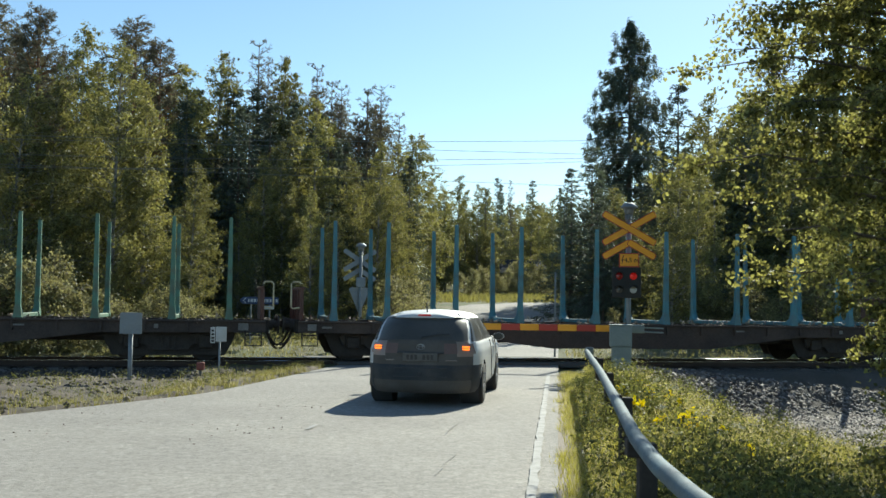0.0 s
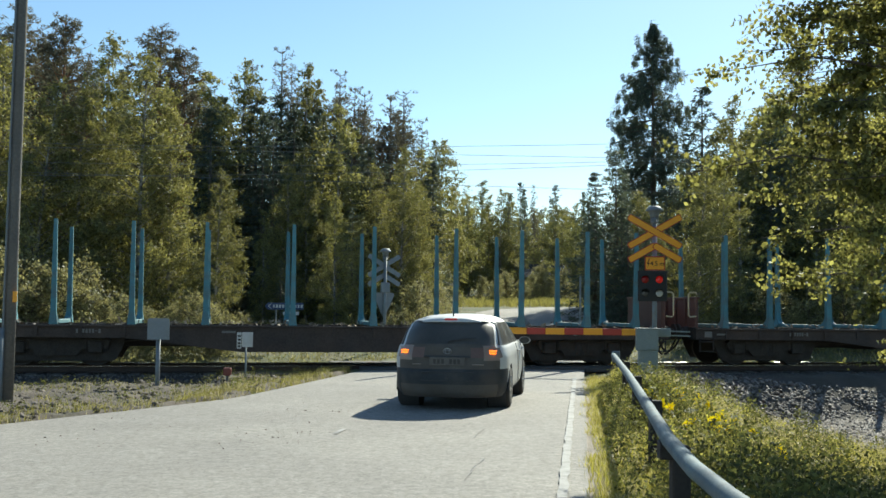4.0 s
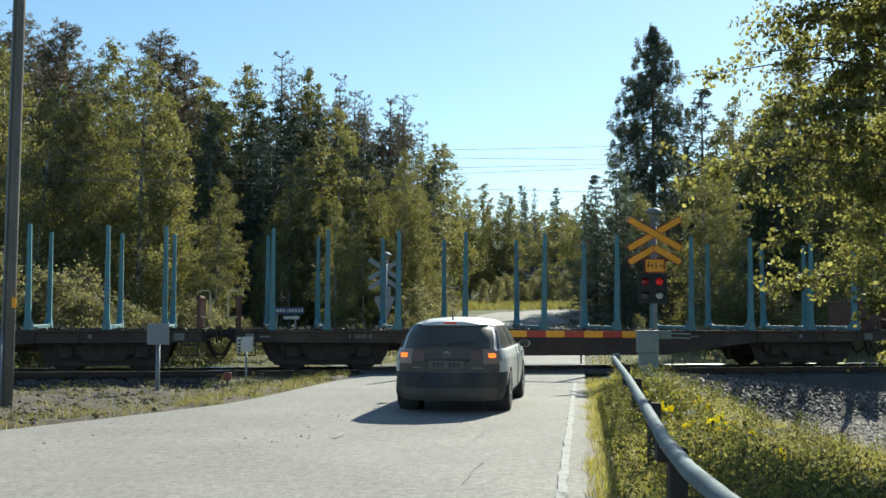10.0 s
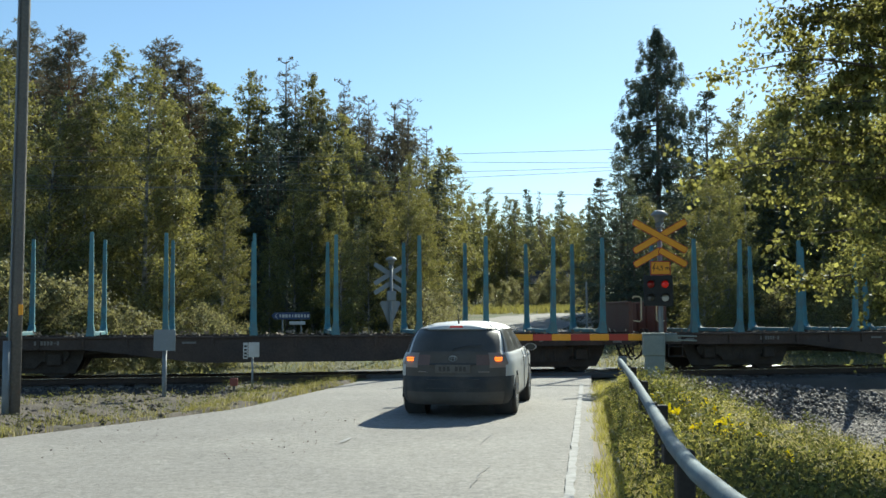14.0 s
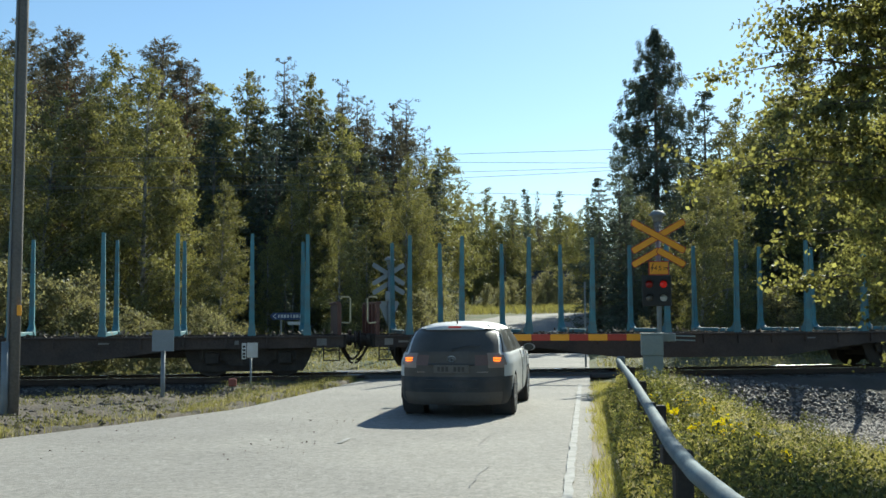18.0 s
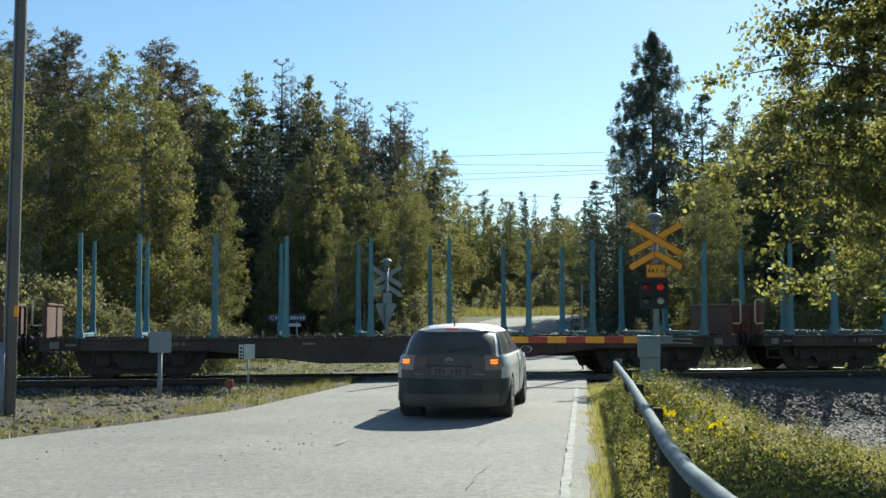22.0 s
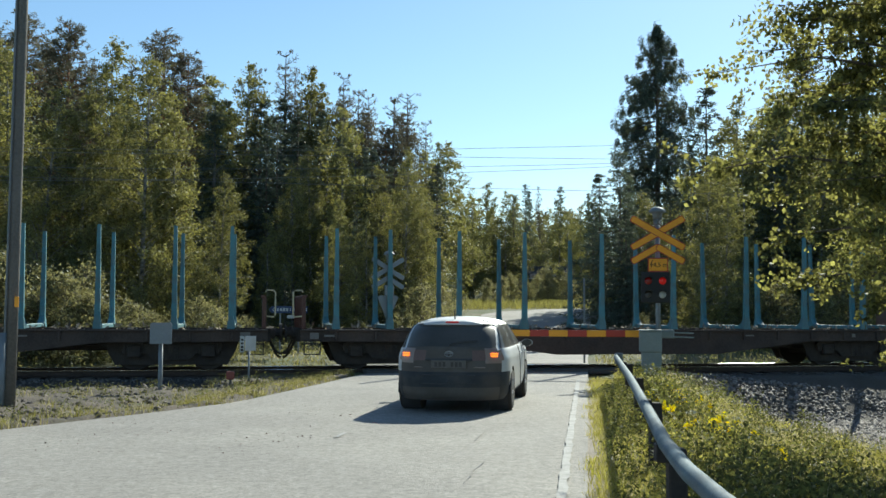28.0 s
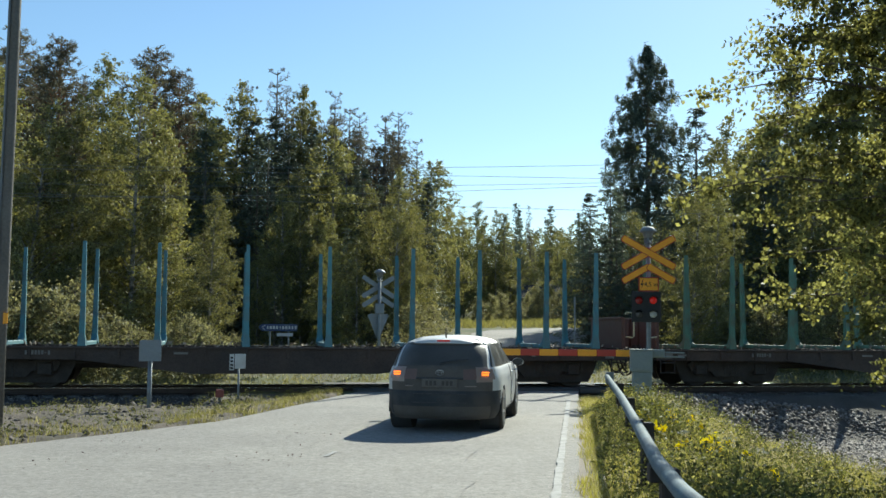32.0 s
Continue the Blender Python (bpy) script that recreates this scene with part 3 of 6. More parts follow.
def stake_pair(wagon, x, paint, lean):
    """A cross beam with rounded feet and a tapered upright at either end."""
    bm = bmesh.new()
    box(bm, (0, 0, 1.085), (0.15, 2.62, 0.10), 0.012)
    bunk = part("bunk", bm, paint, wagon)
    bunk.matrix_basis = pose(x, 0, 0)
    for s in (-1, 1):
        bm = bmesh.new()
        rings = []
        for z, d, w, y in ((1.03, 0.15, 0.20, 1.30), (1.14, 0.30, 0.18, 1.22), (1.20, 0.20, 0.17, 1.27), (1.32, 0.12, 0.135, 1.30), (2.3, 0.10, 0.115, 1.315), (3.50, 0.075, 0.088, 1.33), (3.58, 0.07, 0.083, 1.33)):
            y = y * s + lean * (z - 1.03) * s
            rings.append([bm.verts.new((a * w / 2, y + b * d / 2, z)) for a, b in ((-1, -1), (-0.55, -1.0), (-0.5, -0.72), (0.5, -0.72), (0.55, -1.0), (1, -1), (1, 1), (-1, 1))] if s > 0 else [bm.verts.new((a * w / 2, y - b * d / 2, z)) for a, b in ((-1, 1), (1, 1), (1, -1), (0.55, -1.0), (0.5, -0.72), (-0.5, -0.72), (-0.55, -1.0), (-1, -1))])
        for p, q in zip(rings, rings[1:]):
            for k in range(8):
                bm.faces.new((p[k], p[(k + 1) % 8], q[(k + 1) % 8], q[k]))
        bm.faces.new(rings[0][::-1]), bm.faces.new(rings[-1])
        bmesh.ops.recalc_face_normals(bm, faces=bm.faces)
        st = part("stanchion", bm, paint, wagon)
        st.matrix_basis = pose(x, 0, 0)


def timber_wagon(m, paint, label, seed):
    r = random.Random(seed)
    w = thing("timber_wagon", m, label, "freight wagon", "wagons of the timber train")
    for y in (-1.36, 1.36):
        bm = bmesh.new()
        top, half = 1.02, 9.05
        out = [(-half, top), (-half, 0.72), (-5.1, 0.70), (-4.7, 0.66), (-2.3, 0.36), (2.3, 0.36), (4.7, 0.66), (5.1, 0.70), (half, 0.72), (half, top)]
        prism(bm, out[::-1], 0.05, pose(0, y, 0))
        s = math.copysign(1, y)
        box(bm, (0, y + s * 0.035, 0.995), (2 * half, 0.10, 0.05), 0.008)
        for i in range(-8, 9):
            box(bm, (i * 1.02, y + s * 0.045, 0.86), (0.06, 0.06, 0.24), 0.006)
        part("side_girder", bm, M_WAGON, w)
    bm = bmesh.new()
    box(bm, (0, 0, 0.94), (18.1, 2.68, 0.03))
    for s in (-1, 1):
        box(bm, (9.07 * s, 0, 0.88), (0.12, 2.75, 0.34), 0.02)
    for i in range(-8, 9):
        box(bm, (i * 1.02, 0, 0.86), (0.10, 2.6, 0.2))
    part("deck", bm, M_DECK, w)
    bm = bmesh.new()
    for y in (-0.35, 0.35):
        box(bm, (0, y, 0.72), (13.6, 0.14, 0.5), 0.02)
    box(bm, (-1.6, -0.75, 0.58), (1.1, 0.5, 0.42), 0.05)
    tube(bm, [(0.6, -0.7, 0.6), (1.9, -0.7, 0.6)], 0.19, 12)
    tube(bm, [(-6.0, -0.9, 0.62), (6.0, -0.9, 0.62)], 0.03, 6)
    part("underframe", bm, M_BOGIE, w)
    for x0 in STAKES:
        for s in (-1, 1):
            stake_pair(w, x0 * s, paint, r.uniform(-0.012, 0.02))
    for s in (-1, 1):
        bm = bmesh.new()
        box(bm, (0, 0, 1.43), (0.05, 2.45, 0.80), 0.01)
        for y in (-1.2, -0.6, 0, 0.6, 1.2):
            box(bm, (0.05 * s, y, 1.43), (0.06, 0.09, 0.80), 0.008)
        box(bm, (0, 0, 1.85), (0.12, 2.5, 0.06), 0.01)
        hb = part("headboard", bm, M_HEADBOARD, w, "red-brown steel headboard")
        hb.matrix_basis = pose(8.93 * s, 0, 0)
        bm = bmesh.new()
        for y in (-1.30,):
            x0, x1 = 0.08 * s, 0.30 * s
            tube(bm, [(x0, y, 1.35), (x1 - 0.04 * s, y, 1.33), (x1, y, 1.38), (x1, y, 1.95), (x1 - 0.05 * s, y, 2.0), (x0, y, 2.0), (x0 - 0.02 * s, y, 1.95)], 0.022, 6)
        hr = part("handrail", bm, M_HANDRAIL, w, "pale yellow bent handrail")
        hr.matrix_basis = pose(8.93 * s, 0, 0)
        for y in (-0.95, 0.95):
            bm = bmesh.new()
            lathe(bm, [(0.16, 0), (0.13, 0.12), (0.09, 0.14), (0.09, 0.26), (0.22, 0.265), (0.22, 0.30)], 14, pose(9.1 * s, y, 0.92, 0, 90 * s, 0))
            part("buffer", bm, M_BOGIE, w)
        bm = bmesh.new()
        box(bm, (9.2 * s, 0, 0.92), (0.34, 0.16, 0.2), 0.03)
        part("coupling", bm, M_BOGIE, w, "black coupler head")
        for y, sag in ((-0.55, 0.42), (-0.3, 0.52), (0.4, 0.45)):
            bm = bmesh.new()
            tube(bm, [(9.1 * s + 0.30 * s * k / 8, y + 0.02 * k, 0.80 - sag * math.sin(math.pi * 0.5 * k / 8) ** 0.8) for k in range(9)], 0.028, 6)
            part("brake_hose", bm, M_BOGIE, w, "drooping black brake hose")
        bm = bmesh.new()
        for z in (0.40, 0.66):
            tube(bm, [(8.55 * s, -1.40, z), (8.55 * s, -1.47, z), (8.95 * s, -1.47, z), (8.95 * s, -1.40, z)], 0.018, 6)
        for x in (8.55, 8.95):
            tube(bm, [(x * s, -1.41, 0.78), (x * s, -1.41, 0.38)], 0.018, 6)
        part("step", bm, M_BOGIE, w)
        b = bogie_part(w, 6.70 * s)
        wheelsets.append(wheelset_part(b, -0.9))
        wheelsets.append(wheelset_part(b, 0.9))
    for i in range(8):
        bm = bmesh.new()
        box(bm, (-6.2 + i * 0.075, -1.412, 0.87), (0.05, 0.006, 0.10 if i != 6 else 0.02))
        part("number_bar", bm, M_STENCIL, w)
    for x, wd, h in ((-8.7, 0.22, 0.16), (-8.3, 0.30, 0.05), (8.5, 0.25, 0.18), (3.2, 0.3, 0.04), (-2.6, 0.34, 0.05), (6.4, 0.10, 0.10)):
        bm = bmesh.new()
        box(bm, (x, -1.414, 0.86), (wd, 0.006, h))
        part("stencil", bm, M_STENCIL, w)
    rng = np.random.default_rng(seed)
    k = 420
    at = np.stack([rng.uniform(-8.8, 8.8, k), rng.choice([-1, 1], k) * (1.36 - np.abs(rng.normal(0, 0.22, k))), np.full(k, 1.03) + rng.uniform(0, 0.05, k)], 1)
    quad_mesh("bark_litter", leaves(rng, at, 0.13, 0.0, 0.45), M_BARK_BITS, w, "bark and splinters left on the deck")["kind"] = "stuff"
    return w


wheelsets, wagons = [], []
for i, (paint, words) in enumerate(((M_STAKE_GREEN, "brown timber wagon with faded green stanchions, empty"),) + ((M_STAKE_BLUE, "empty brown timber wagon with light blue stanchions"),) * 4 + ((M_STAKE_GREEN, "empty brown timber wagon with dull green stanchions"),)):
    wagons.append(timber_wagon(LINE, paint, words, 20 + i))


PACE = ((0, 0), (3, 0.075), (6, 0.175), (9, 0.27), (12, 0.205), (14, 0.165), (17, 0.165), (20, 0.285), (23, 0.325), (25, 0.385), (29, 0.415), (32, 0.35))


def travelled(t):
    """Metres rolled: slowing a little, with small unevenness."""
    even = sum(lerp_table(PACE, min(32, max(0, t + k * 0.4))) for k in (-2, -1, 0, 1, 2)) / 5
    return 2.244 * t - 0.02137 * t * t + 0.000489 * t ** 3 + even


def motions():
    """The train rolls slowly by, its wheels turning."""
    times = [i * 0.5 for i in range(65)]
    for i, w in enumerate(wagons):
        rows = []
        for t in times:
            u = 2.235 + (i - 0.5) * WAGON_LENGTH - travelled(t)
            back, fore = on_line(u - 6.7, 0, RAIL_TOP).translation, on_line(u + 6.7, 0, RAIL_TOP).translation
            rows.append((t, Matrix.Translation((back + fore) / 2) @ Matrix.Rotation(math.atan2(fore.y - back.y, fore.x - back.x), 4, "Z")))
        walk(w, rows)
    turns = [i * 0.25 for i in range(129)]
    for s in wheelsets:
        x = s.matrix_basis.translation.x
        walk(s, [(t, Matrix.Translation((x, 0, 0.46)) @ Matrix.Rotation(-travelled(t) / 0.46, 4, "Y")) for t in turns])

# ---- the crossing's signs and barrier ----
def by_ray(px, d):
    """Metres to the side of a bearing at the given distance."""
    return (px - 784) / 1880.0 * d


def text_mesh(words, size, depth=0.004):
    cu = bpy.data.curves.new("lettering", "FONT")
    cu.body, cu.size, cu.extrude, cu.align_x, cu.align_y = words, size, depth, "CENTER", "CENTER"
    ob = bpy.data.objects.new("lettering", cu)
    scene.collection.objects.link(ob)
    bpy.context.view_layer.update()
    me = bpy.data.meshes.new_from_object(ob.evaluated_get(bpy.context.evaluated_depsgraph_get()))
    bpy.data.objects.remove(ob)
    return me


def bar(bm, length, width, depth, m):
    a, b, c = length / 2, width / 2, width * 0.28
    prism(bm, [(-a + c, -b), (a - c, -b), (a - c * 0.3, -b + c * 0.3), (a, -b + c), (a, b - c), (a - c * 0.3, b - c * 0.3), (a - c, b), (-a + c, b), (-a + c * 0.3, b - c * 0.3), (-a, b - c), (-a, -b + c), (-a + c * 0.3, -b + c * 0.3)], depth, m)


def crossing_signal(m, label, height, front, lower_board=False):
    s = thing("crossing_signal", m, label, "crossing sign", "level crossing signals")
    bm = bmesh.new()
    tube(bm, [(0, 0, -0.4), (0, 0, height - 0.25)], 0.057, 14)
    box(bm, (0, 0, -0.02), (0.3, 0.3, 0.10), 0.02)
    part("post", bm, M_GALV, s, "galvanised steel post", True)
    bm = bmesh.new()
    lathe(bm, [(0.10, -0.24), (0.11, -0.16), (0.13, -0.11), (0.21, -0.085), (0.21, -0.07), (0.12, 0.02), (0.05, 0.035)], 22, pose(0, 0, height - 0.035))
    for k in range(4):
        tube(bm, [(0.075 * math.cos(k * 1.57), 0.075 * math.sin(k * 1.57), height - 0.42), (0.075 * math.cos(k * 1.57), 0.075 * math.sin(k * 1.57), height - 0.25)], 0.02, 6)
    box(bm, (0, 0, height - 0.40), (0.17, 0.17, 0.05), 0.02)
    part("bell", bm, M_GALV, s, "domed steel warning bell", True)
    cz = height - 0.62
    arms = [("arm", 1.42, 0.0, a, cz, -0.085) for a in (30, -30)] + [("chevron_arm", 0.74, x, a, cz - 0.50, -0.085) for x, a in ((-0.29, 30), (0.29, -30))]
    for i, (name, ln, x, a, z, y) in enumerate(arms):
        bm = bmesh.new()
        at = pose(x, y - 0.012 * (i % 2), z - (abs(x) and 0.0), 0, -a, 0)
        bar(bm, ln, 0.165, 0.012, at)
        arm = part(name, bm, M_SIGNBACK if not front else M_RED, s)
        if front:
            bm = bmesh.new()
            bar(bm, ln - 0.035, 0.13, 0.004, at @ pose(0, -0.0085, 0))
            part("arm_face", bm, M_YELLOW, arm, "yellow reflective sheeting")
    bz = height - 1.90
    if front:
        bm = bmesh.new()
        box(bm, (-0.06, -0.10, bz), (0.68, 0.035, 0.72), 0.012)
        board = part("signal_board", bm, M_BLACK, s, "black signal board")
        bm = bmesh.new()
        prism(bm, [(-0.235, -0.165), (0.235, -0.165), (0.235, 0.165), (-0.235, 0.165)], 0.012, pose(0, -0.09, cz - 0.75))
        pl = part("clearance_plate", bm, M_RED, s, "yellow clearance plate with a red border")
        bm = bmesh.new()
        prism(bm, [(-0.21, -0.14), (0.21, -0.14), (0.21, 0.14), (-0.21, 0.14)], 0.004, pose(0, -0.099, cz - 0.75))
        part("plate_face", bm, M_YELLOW, pl)
        words = text_mesh("4,5 m", 0.145)
        words.materials.append(M_BLACKTEXT)
        wd = new("lettering", words)
        wd.parent, wd.matrix_basis = pl, pose(0.055, -0.104, cz - 0.755, 90, 0, 0)
        bm = bmesh.new()
        prism(bm, [(0.02, 0.11), (-0.035, -0.02), (0.0, -0.01), (-0.02, -0.11), (0.035, 0.02), (0.0, 0.015), (0.04, 0.11)], 0.004, pose(-0.155, -0.103, cz - 0.75))
        part("flash", bm, M_BLACKTEXT, pl)
        for x, z, mm in ((-0.23, 0.15, M_LENS_DIM), (0.10, 0.15, M_LENS_ON), (0.10, -0.17, M_LENS_CLEAR), (-0.23, -0.17, M_LENS_DARK)):
            bm = bmesh.new()
            lathe(bm, [(0.085, 0.0), (0.083, 0.015), (0.065, 0.03), (0.025, 0.04)], 20, pose(x, -0.118, bz + z, 90, 0, 0))
            lens = part("lens", bm, mm, board, "", True)
            bm = bmesh.new()
            for k in range(9):
                a0, a1 = radians(20 + k * 15.6), radians(20 + (k + 1) * 15.6)
                q = [(0.10 * math.cos(a), 0.10 * math.sin(a)) for a in (a0, a1)]
                reach = [0.05 + 0.13 * math.sin(a) for a in (a0, a1)]
                vs = [bm.verts.new((x + e[0], y, bz + z + e[1])) for (e, y) in ((q[0], -0.117), (q[1], -0.117), (q[1], -0.117 - reach[1]), (q[0], -0.117 - reach[0]))]
                bm.faces.new(vs)
            bmesh.ops.solidify(bm, geom=bm.faces[:], thickness=0.006)
            part("visor", bm, M_BLACK, board)
    if lower_board:
        bm = bmesh.new()
        prism(bm, [(-0.40, 0.35), (-0.34, 0.42), (0.34, 0.42), (0.40, 0.35), (0.06, -0.42), (-0.06, -0.42)], 0.02, pose(0, -0.09, bz - 0.1))
        part("lower_board", bm, M_SIGNBACK, s, "bare metal back of a triangular board")
        bm = bmesh.new()
        box(bm, (0, 0.02, bz + 0.5), (0.34, 0.1, 0.36), 0.02)
        part("lamp_housing", bm, M_SIGNBACK, s)
    return s


crossing_signal(pose(5.02, 25.05, 0, 0, 0, -6), "yellow crossbuck over red warning lamps on a grey post", 4.04, True)
far_signal = crossing_signal(pose(-2.0, 37.9, -0.05, 0, 0, 206), "crossing signal seen from behind, bare grey metal", 3.75, False, True)

barrier = thing("barrier", pose(4.80, 24.75, 0, 0, 0, -7.5), "lowered yellow and red barrier on a grey-green drive box", "barrier")
bm = bmesh.new()
box(bm, (0, 0, 0.30), (0.44, 0.42, 0.68), 0.02)
box(bm, (-0.02, 0, 0.88), (0.50, 0.46, 0.50), 0.02)
box(bm, (-0.02, 0, 1.14), (0.53, 0.49, 0.03), 0.01)
cab = part("drive_box", bm, M_GREYPAINT, barrier, "grey-green painted steel box")
bm = bmesh.new()
box(bm, (-0.02, -0.235, 0.88), (0.42, 0.012, 0.42), 0.005)
box(bm, (0.12, -0.246, 0.9), (0.03, 0.02, 0.10), 0.005)
part("hatch", bm, M_GREYPAINT, cab)
for i in range(11):
    bm = bmesh.new()
    box(bm, (-0.36 - 0.448 * i, 0.30, 1.05), (0.448, 0.05, 0.155), 0.012)
    part("boom_stripe", bm, M_YELLOW if i % 2 == 0 else M_RED, barrier, "yellow boom stripe" if i % 2 == 0 else "red boom stripe")
bm = bmesh.new()
box(bm, (0.2, 0.30, 1.05), (0.70, 0.09, 0.2), 0.02)
tube(bm, [(0.0, 0.2, 1.05), (0.0, 0.4, 1.05)], 0.09, 12)
for z in (0.99, 1.09):
    tube(bm, [(0.3, 0.3, z), (1.0, 0.34, z - 0.02)], 0.02, 6)
part("boom_arm", bm, M_GREYPAINT, barrier)

slim = thing("rail_post", pose(4.28, 29.5 + 3.2, 0), "slim grey post with a small plate beside the line", "post")
bm = bmesh.new()
tube(bm, [(0, 0, -0.3), (0, 0, 2.6)], 0.03, 8)
part("post", bm, M_GALV, slim)
bm = bmesh.new()
box(bm, (0, -0.03, 2.5), (0.05, 0.02, 0.22))
part("plate", bm, M_GALV, slim)

# ---- small signs on the near side ----
s1 = thing("blank_sign", pose(-5.5, 20.72, -0.08, 0, 0, 12), "blank pale grey board on a galvanised post", "sign")
bm = bmesh.new()
tube(bm, [(0, 0, -0.3), (0, 0, 1.05)], 0.042, 12)
part("post", bm, M_GALV, s1, "", True)
bm = bmesh.new()
prism(bm, [(-0.20, -0.205), (0.20, -0.205), (0.205, -0.2), (0.205, 0.18), (0.18, 0.205), (-0.18, 0.205), (-0.205, 0.18), (-0.205, -0.2)], 0.05, pose(0, -0.06, 1.19))
part("board", bm, M_SIGNBACK, s1, "blank pale grey board")
s2 = thing("distance_sign", pose(-4.43, 24.0, -0.05, 0, 0, 10), "small white board with a dark band on a post", "sign")
bm = bmesh.new()
tube(bm, [(0.04, 0, -0.3), (0.04, 0, 0.72)], 0.024, 10)
part("post", bm, M_GALV, s2, "", True)
bm = bmesh.new()
box(bm, (0.07, -0.04, 0.87), (0.24, 0.02, 0.33), 0.006)
bd = part("board", bm, M_WHITE, s2)
bm = bmesh.new()
box(bm, (-0.115, -0.05, 0.85), (0.10, 0.02, 0.36), 0.006)
part("side_board", bm, M_WHITE, bd)
for z in (0.72, 0.79, 0.87, 0.95):
    bm = bmesh.new()
    box(bm, (-0.115, -0.063, z), (0.06, 0.004, 0.045))
    part("marking", bm, M_BLACKTEXT, bd)
marker = thing("marker_post", pose(-4.6, 23.0, -0.06, 0, 0, 8), "short faded red and grey marker beside the gravel", "marker")
bm = bmesh.new()
box(bm, (0, 0, 0.12), (0.06, 0.06, 0.3), 0.01)
part("stake", bm, M_WOODPOLE, marker)
bm = bmesh.new()
box(bm, (0, 0, 0.22), (0.17, 0.12, 0.17), 0.02)
part("cap", bm, M_REDBOX, marker)

guide = thing("road_name_sign", pose(-5.52, 37.6, 0.08, 0, 0, 8), "blue arrow sign with pale lettering on two posts", "sign")
bm = bmesh.new()
prism(bm, [(-0.70, 0), (-0.58, 0.125), (0.66, 0.125), (0.66, -0.125), (-0.58, -0.125)], 0.03, pose(0, 0, 1.52))
gb = part("board", bm, M_BLUE, guide, "blue arrow board with pale bars")
for i, wd in enumerate((0.05, 0.08, 0.08, 0.07, 0.03, 0.08, 0.08, 0.06, 0.06, 0.07)):
    bm = bmesh.new()
    box(bm, (-0.38 + i * 0.108, -0.018, 1.52), (wd, 0.004, 0.11))
    part("marking", bm, M_TEXTWHITE, gb)
bm = bmesh.new()
for a in (-40, 40):
    box(bm, (0, 0, 0), (0.14, 0.004, 0.025), 0, pose(-0.52, -0.018, 1.52 + (0.045 if a < 0 else -0.045), 0, a, 0))
part("arrow", bm, M_TEXTWHITE, gb)
bm = bmesh.new()
box(bm, (0.22, 0, 1.27), (0.56, 0.02, 0.11))
part("lower_board", bm, M_TEXTWHITE, guide)
for x in (-0.3, 0.35):
    bm = bmesh.new()
    tube(bm, [(x, 0.03, -0.3), (x, 0.03, 1.62)], 0.03, 8)
    part("post", bm, M_GALV, guide)

# ---- the pole at the junction, and wires over the line ----
pole = thing("utility_pole", pose(-6.98, 17.2, -0.1, 0, 0.35, 0), "weathered grey wooden pole with a steel cable guard", "pole")
bm = bmesh.new()
tube(bm, [(0, 0, -0.5), (0, 0, 3), (0.0, 0, 6), (0, 0, 9.5)], [0.095, 0.09, 0.085, 0.08], 18)
part("shaft", bm, M_WOODPOLE, pole, "weathered wooden shaft", True)
bm = bmesh.new()
tube(bm, [(-0.10, -0.10, -0.3), (-0.10, -0.10, 1.28)], 0.062, 12)
part("cable_guard", bm, M_GALV, pole, "pale galvanised cable guard", True)
bm = bmesh.new()
tube(bm, [(-0.07, -0.10, 1.25), (-0.06, -0.095, 9.2)], 0.018, 6)
part("cable", bm, M_WIRE, pole)
bm = bmesh.new()
box(bm, (0.10, -0.09, 1.78), (0.07, 0.02, 0.17), 0.004)
part("tag", bm, M_YELLOW, pole, "small yellow tag")
for a, b, c in (((-16.2, 29.3, 6.16), (0, 32.75, 6.59), (20.7, 36.2, 7.91)), ((-16.2, 29.3, 5.62), (0, 32.8, 6.03), (20.7, 36.2, 7.32)), ((-16.2, 29.3, 5.16), (0, 32.8, 5.84), (20.7, 36.2, 7.45)), ((-16.2, 29.3, 5.97), (0, 32.75, 6.34), (20.7, 36.2, 6.67)), ((-16.2, 29.3, 5.32), (0, 32.8, 5.40), (20.7, 36.3, 5.38))):
    w = thing("overhead_wire", Matrix(), "thin dark wire strung over the railway line", "wire", "overhead wires")
    bm = bmesh.new()
    a, b, c = Vector(a), Vector(b), Vector(c)
    tube(bm, [a * (f - 1) * (f - 2) / 2 + b * f * (2 - f) + c * f * (f - 1) / 2 for f in (-1.2 + k * 0.2 for k in range(23))], 0.0065, 5)
    part("strand", bm, M_WIRE, w)

# ---- the guard rail ----
guard = thing("guard_rail", Matrix(), "galvanised steel guard rail on dark posts beside the road", "guard rail")
pts = [(3.24, 20.1, 0.69), (3.06, 18.8, 0.70), (2.39, 13.7, 0.70), (1.74, 9.03, 0.70), (1.44, 6.9, 0.70), (1.31, 5.7, 0.70), (1.26, 4.8, 0.70), (1.24, 3.4, 0.70), (1.3, 1.0, 0.70), (1.4, -3.0, 0.70)]
prof = [(-0.05, 0.030), (-0.040, 0.050), (-0.018, 0.062), (0.008, 0.064), (0.028, 0.055), (0.040, 0.035), (0.042, 0.010), (0.034, -0.015), (0.016, -0.035), (-0.010, -0.045)]
